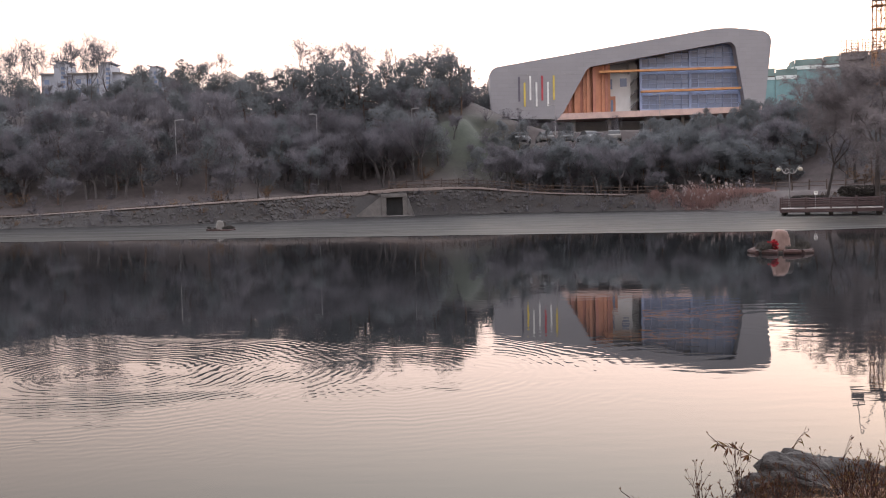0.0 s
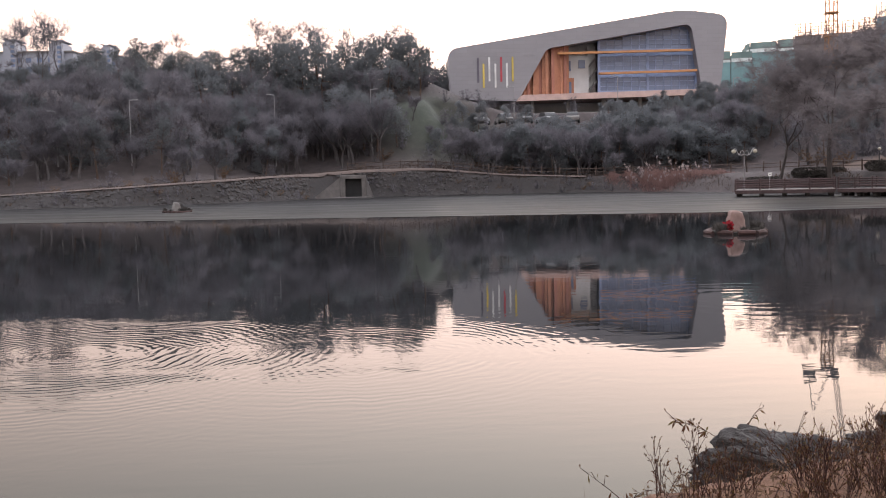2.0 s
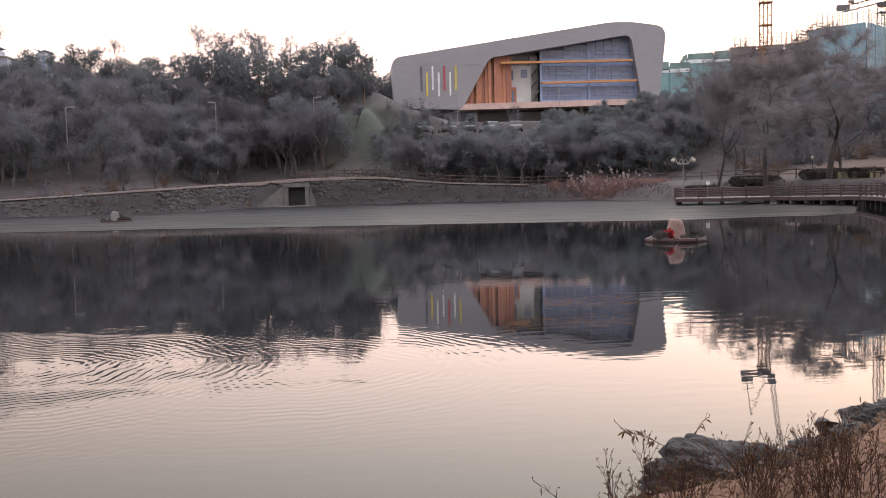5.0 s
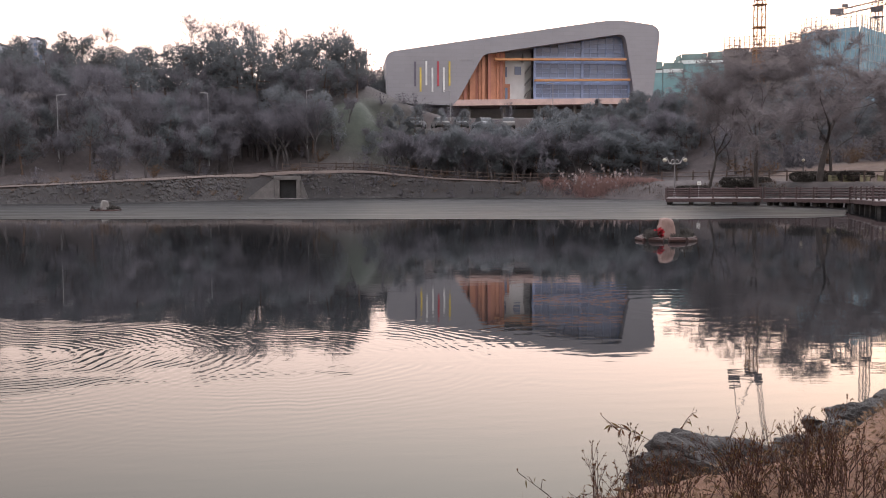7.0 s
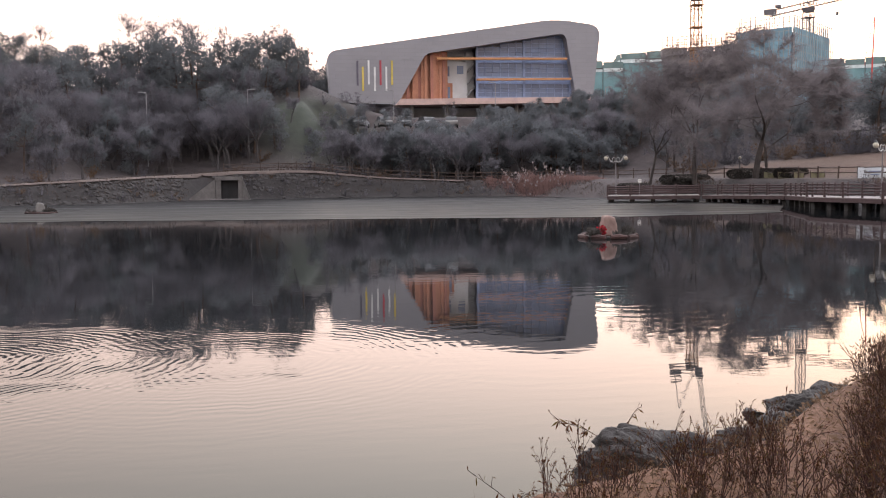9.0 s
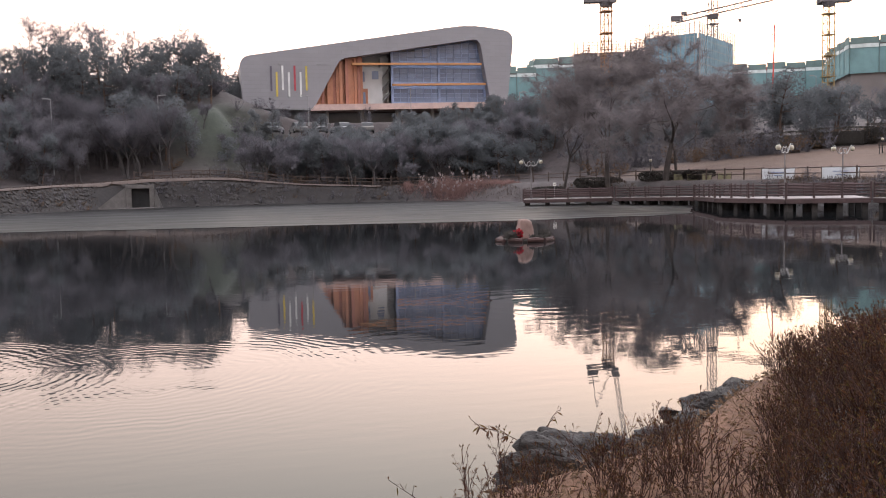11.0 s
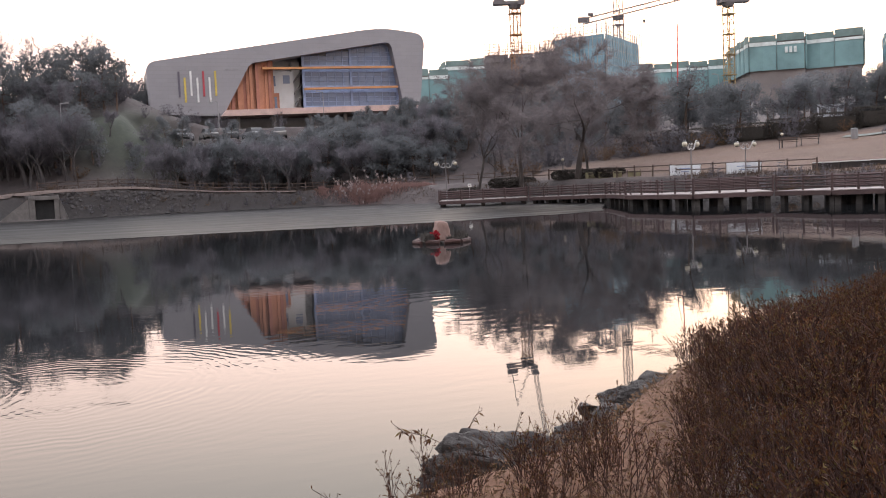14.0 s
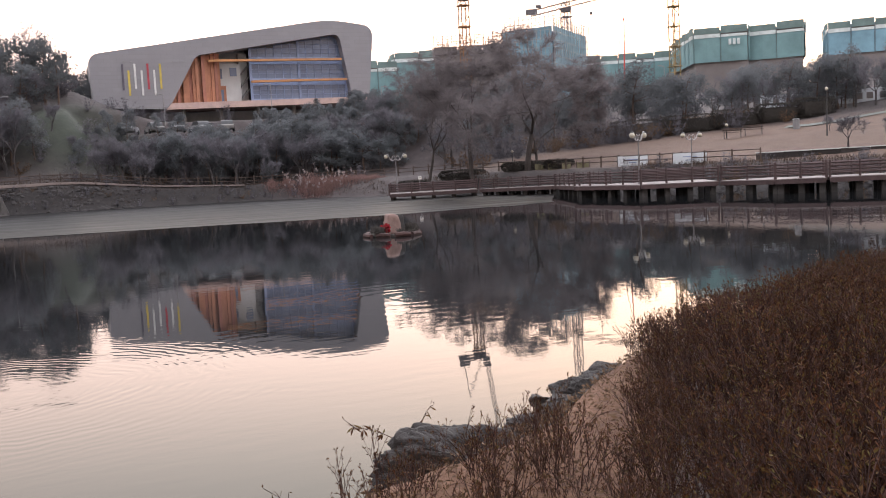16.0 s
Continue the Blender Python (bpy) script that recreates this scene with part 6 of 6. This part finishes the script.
for x, y, z, sx, sy, sz, seed in ROCKS:
    bm = rock_mesh(seed, 6 if seed == 51 else 5, 0.42)
    ob = part("shore_rock", bm, M["rock"], smooth=True)
    tagged(ob, "large fissured grey boulder at the water's edge" if seed == 51 else "rough grey rock at the water's edge", "rock", "rocks along the near bank")
    if seed in (64, 66, 67):
        z = ground_z(x, y) + 0.01
    ob.matrix_basis = Matrix.LocRotScale((x, y, z), Euler((0.1 * math.sin(seed), 0.12 * math.cos(seed * 2), -0.42 if seed == 51 else 0.65 + 0.35 * math.sin(seed * 2.3))), (sx * 1.4, sy * 1.1, sz * 0.72) if 53 <= seed <= 58 or seed == 70 else (sx, sy, sz))
    ob.data.shade_smooth()


def azalea(seed, tall, count=20):
    """A low azalea: upright forked twigs with a rosette of small leaves at each tip."""
    r = random.Random(seed)
    wood, green = Tris(), Tris()

    def shoot(p, d, length, rad, level):
        q = p + d * length
        wood.limb(p, q, rad, rad * 0.7, 3)
        if level < 2:
            for k in range(r.choice((2, 3, 3)) if level == 0 else r.choice((2, 2, 3))):
                shoot(q, (d + unit(r, 0.35) * 0.55).normalized(), length * r.uniform(0.5, 0.85), rad * 0.65, level + 1)
        else:
            for k in range(r.choice((4, 5, 6, 7))):
                green.leaf(q - d * r.uniform(0, 0.035), (d * 0.9 + unit(r) * 0.6).normalized(), r.uniform(0.014, 0.029), r.uniform(0.0045, 0.008), r)
        if level >= 1:
            for k in range(2):
                green.leaf(p.lerp(q, r.random()), (d * 0.4 + unit(r)).normalized(), r.uniform(0.012, 0.02), r.uniform(0.004, 0.006), r)

    for k in range(count):
        a = r.uniform(0, math.tau)
        lean = r.uniform(0.05, 0.5)
        shoot(Vector((math.cos(a) * 0.05, math.sin(a) * 0.05, -0.04)), Vector((math.cos(a) * lean, math.sin(a) * lean, 1)).normalized(), tall * r.uniform(0.32, 0.46), 0.0042, 0)
    t = thing("azalea_bush", "low azalea bush with brown twigs and small dull-red leaves", "bush", "azalea bushes on the near bank")
    raw("stem", wood.v, wood.f, M["azalea_twig"], t)
    raw("foliage", green.v, green.f, M["azalea_leaf"], t)
    return t


AZ = [azalea(81, 0.62), azalea(82, 0.58), azalea(83, 0.66), azalea(84, 0.5)]
SPARSE = [azalea(85, 0.62, 6), azalea(86, 0.55, 8), azalea(87, 0.6, 5)]
lx, ly = [p[0] for p in BUSH_LINE], [p[1] for p in BUSH_LINE]
r = random.Random(17)
spots = []
tries = 0
while len(spots) < 430 and tries < 30000:
    tries += 1
    u = r.random()
    x = 1.2 + 11 * u ** 1.6
    y = float(np.interp(x, lx, ly)) - r.random() ** 1.1 * (0.9 + x * 0.75)
    D = math.hypot(x, y)
    if D < 2.5 or math.degrees(math.atan2(x, y)) > 58 or math.degrees(math.atan2(x, y)) < 27:
        continue
    gap = 0.155 + 0.014 * D
    if any((x - a) ** 2 + (y - b) ** 2 < gap * gap for a, b in spots):
        continue
    spots.append((x, y))
for x, y in spots:
    inner = float(np.interp(x, lx, ly)) - y
    s = 0.50 + 0.56 * min(1, inner / 1.3) + r.uniform(-0.1, 0.12)
    plant(r.choice(AZ), x, y, s, r.uniform(0, 6), r.uniform(-6, 6), 1.25)
# straggling plants among the rocks
for x, y, s in ((1.25, 4.35, 0.6), (1.5, 4.38, 0.55), (1.75, 4.3, 0.5), (1.0, 4.3, 0.6), (0.85, 4.35, 0.5), (1.12, 4.5, 0.55), (2.45, 4.75, 0.5), (2.6, 4.9, 0.5), (2.2, 5.05, 0.35), (2.6, 5.2, 0.3), (4.1, 6.05, 0.6), (4.5, 6.3, 0.6), (5.2, 6.7, 0.6), (1.9, 4.2, 0.55), (2.1, 4.35, 0.55), (2.3, 4.5, 0.5)):
    plant(r.choice(SPARSE), x, y, s, r.uniform(0, 6), r.uniform(-8, 8), 1.2)
for k in range(44):
    u = r.random()
    x, y = 1.0 + 2.2 * u, 3.65 + 0.75 * u ** 1.3 + r.uniform(-0.55, 0.3)
    if math.hypot(x, y) < 3.1:
        continue
    plant(r.choice(SPARSE), x, y, r.uniform(0.45, 0.75), r.uniform(0, 6), r.uniform(-10, 10), r.uniform(0.9, 1.3))

# fallen leaves and dry grass on the bare soil
litter, spots = Tris(), []
r = random.Random(23)
for k in range(5200):
    u = r.random()
    x, y = 0.6 + 4.2 * u + r.gauss(0, 0.25), 3.3 + 2.9 * u + r.gauss(0, 0.55)
    spots.append((x, y))
lit = np.array(spots)
lit_z, lit_d = height(lit[:, 0], lit[:, 1]), lake_distance(lit[:, 0], lit[:, 1])
for k, (x, y) in enumerate(spots):
    if lit_d[k] < 0.25:
        continue
    p = Vector((x, y, lit_z[k] + 0.03 + r.uniform(0, 0.02)))
    if k % 3:
        litter.leaf(p, Vector((r.gauss(0, 1), r.gauss(0, 1), r.uniform(-0.1, 0.5))).normalized(), r.uniform(0.02, 0.05), r.uniform(0.008, 0.02), r)
    else:
        litter.sliver(p - Vector((0, 0, 0.04)), Vector((r.gauss(0, 0.6), r.gauss(0, 0.6), 1)).normalized(), r.uniform(0.05, 0.14), 0.006, r)
tagged(raw("leaf_litter", litter.v, litter.f, M["dead_leaf"]), "fallen brown leaves and dry grass on the bank", "leaf litter", kind="stuff")


def sprig(x, y, z, tall, lean, leaves, label):
    """A single thin shoot with a few drooping leaves."""
    t = thing("dry_sprig", label, "plant", "sprigs among the rocks", at=pose(x, y, z))
    r = random.Random(int(x * 100))
    wood, green = Tris(), Tris()
    p, d = Vector((0, 0, -0.05)), Vector((lean, 0.05, 1)).normalized()
    for k in range(7):
        q = p + d * tall / 7
        wood.limb(p, q, 0.004 * (1 - k * 0.1), 0.004 * (0.9 - k * 0.1), 4)
        if k > 2:
            for j in range(leaves):
                green.leaf(q, (Vector((lean * 0.5, 0, -0.5)) + unit(r) * 0.8).normalized(), r.uniform(0.045, 0.075), 0.012, r)
            e = q + (d + unit(r) * 0.9).normalized() * tall * 0.16
            wood.limb(q, e, 0.0025, 0.0015, 3)
            green.leaf(e, unit(r, 0.3), 0.022, 0.010, r)
        d = (d + Vector((lean * 0.25, 0, -0.04)) + unit(r) * 0.12).normalized()
        p = q
    raw("stem", wood.v, wood.f, M["azalea_twig"], t)
    raw("foliage", green.v, green.f, M["azalea_leaf"], t)


sprig(1.86, 5.12, 0.78, 0.44, -0.6, 8, "thin shoot with drooping dry leaves beside the boulder")
sprig(1.15, 4.65, 0.62, 0.34, -0.35, 1, "bare forked shoot beside the low stone")
sprig(1.05, 4.6, 0.60, 0.28, 0.3, 1, "bare forked shoot beside the low stone")
sprig(1.9, 5.1, 0.9, 0.2, 0.2, 2, "thin dry shoot behind the boulder")

# ---- stones of the far bank, each its own piece ----
bank = tagged(new("bank_wall"), "dark rough stone revetment along the far bank", "wall", kind="structure")
stone_me = []
for k in range(6):
    bm = rock_mesh(90 + k, 1, 0.3)
    stone_me.append(mesh_of("stone", bm, M["bank_stone"]))
r = random.Random(3)
pieces, rest_v, rest_f = [], [], []
for (ax, ay), (bx, by) in zip(LAKE, LAKE[1:]):
    if ay < 31 or ax < -63 or (ay < 78 and ax < 30):
        continue
    L = math.hypot(bx - ax, by - ay)
    nrm = Vector((-(by - ay), bx - ax)) / L
    for row in range(8):
        x0 = 0.0
        while x0 < L:
            w = r.uniform(0.35, 0.95)
            u = (x0 + w / 2) / L
            off = 0.05 + row * 0.34 + r.uniform(-0.15, 0.15)
            x, y = ax + (bx - ax) * u + nrm.x * off, ay + (by - ay) * u + nrm.y * off
            x0 += w * 0.8
            if r.random() < (0.06 if -17 < x < 5 else 0.25 if row < 3 and x < 10 else 0.6 if x < 10 else 1.0 if y > 80 or row > 4 else 0.15):
                continue
            if -9.6 < x < -2.7 and y < 104.2:
                continue
            rise = ground_z(x + nrm.x * 0.3, y + nrm.y * 0.3) - ground_z(x - nrm.x * 0.3, y - nrm.y * 0.3)
            m4 = Matrix.LocRotScale((x, y, ground_z(x, y) - 0.02), None, None) @ pose(0, 0, 0, 0, 0, math.degrees(math.atan2(by - ay, bx - ax))) @ pose(0, 0, 0, math.degrees(math.atan2(rise, 0.6)), 0, r.uniform(-25, 25)) @ pose(0, 0, 0, r.uniform(-8, 8), r.uniform(-8, 8)) @ Matrix.Diagonal((w * 0.6, r.uniform(0.24, 0.4), r.uniform(0.10, 0.19), 1))
            me = r.choice(stone_me)
            pieces.append((abs(x + 4), m4, me))
pieces.sort(key=lambda q: q[0])
for dist0, m4, me in pieces[:300]:
    part_mesh("stone", me, bank, m4)
for dist0, m4, me in pieces[300:]:
    k = len(rest_v)
    rest_v += [tuple(m4 @ v.co) for v in me.vertices]
    rest_f += [tuple(k + i for i in p.vertices) for p in me.polygons]
tagged(raw("rubble", rest_v, rest_f, M["bank_stone"], bank), kind="stuff")

# ---- the thick of the wood: the farthest pines grow together as one mass ----
pines = [o for o in scene.collection.objects if o.parent is None and o.name.split(".")[0] == "pine_tree"]
pines.sort(key=lambda o: o.matrix_basis.translation.length)
wood_v, wood_f, needle_v, needle_f = [], [], [], []
shapes = {}
count = {"trunk": 0, "crown": 0}
for tree in pines[290:]:
    for child in list(tree.children):
        kind = child.name.split(".")[0]
        if child.data.name not in shapes:
            co = np.empty(len(child.data.vertices) * 3, np.float32)
            child.data.vertices.foreach_get("co", co)
            shapes[child.data.name] = (co.reshape(-1, 3), [tuple(p.vertices) for p in child.data.polygons])
        co, polys = shapes[child.data.name]
        m4 = np.array(tree.matrix_basis)
        placed = co @ m4[:3, :3].T + m4[:3, 3]
        k = count[kind]
        (wood_v if kind == "trunk" else needle_v).append(placed)
        (wood_f if kind == "trunk" else needle_f).extend([tuple(i + k for i in p) for p in polys])
        count[kind] += len(co)
        bpy.data.objects.remove(child)
    bpy.data.objects.remove(tree)
thick = tagged(new("distant_pines"), "thick mass of dark pines on the far hill", "trees", kind="stuff")
tagged(raw("trunks", np.concatenate(wood_v).tolist(), wood_f, M["pine_bark"], thick), kind="stuff")
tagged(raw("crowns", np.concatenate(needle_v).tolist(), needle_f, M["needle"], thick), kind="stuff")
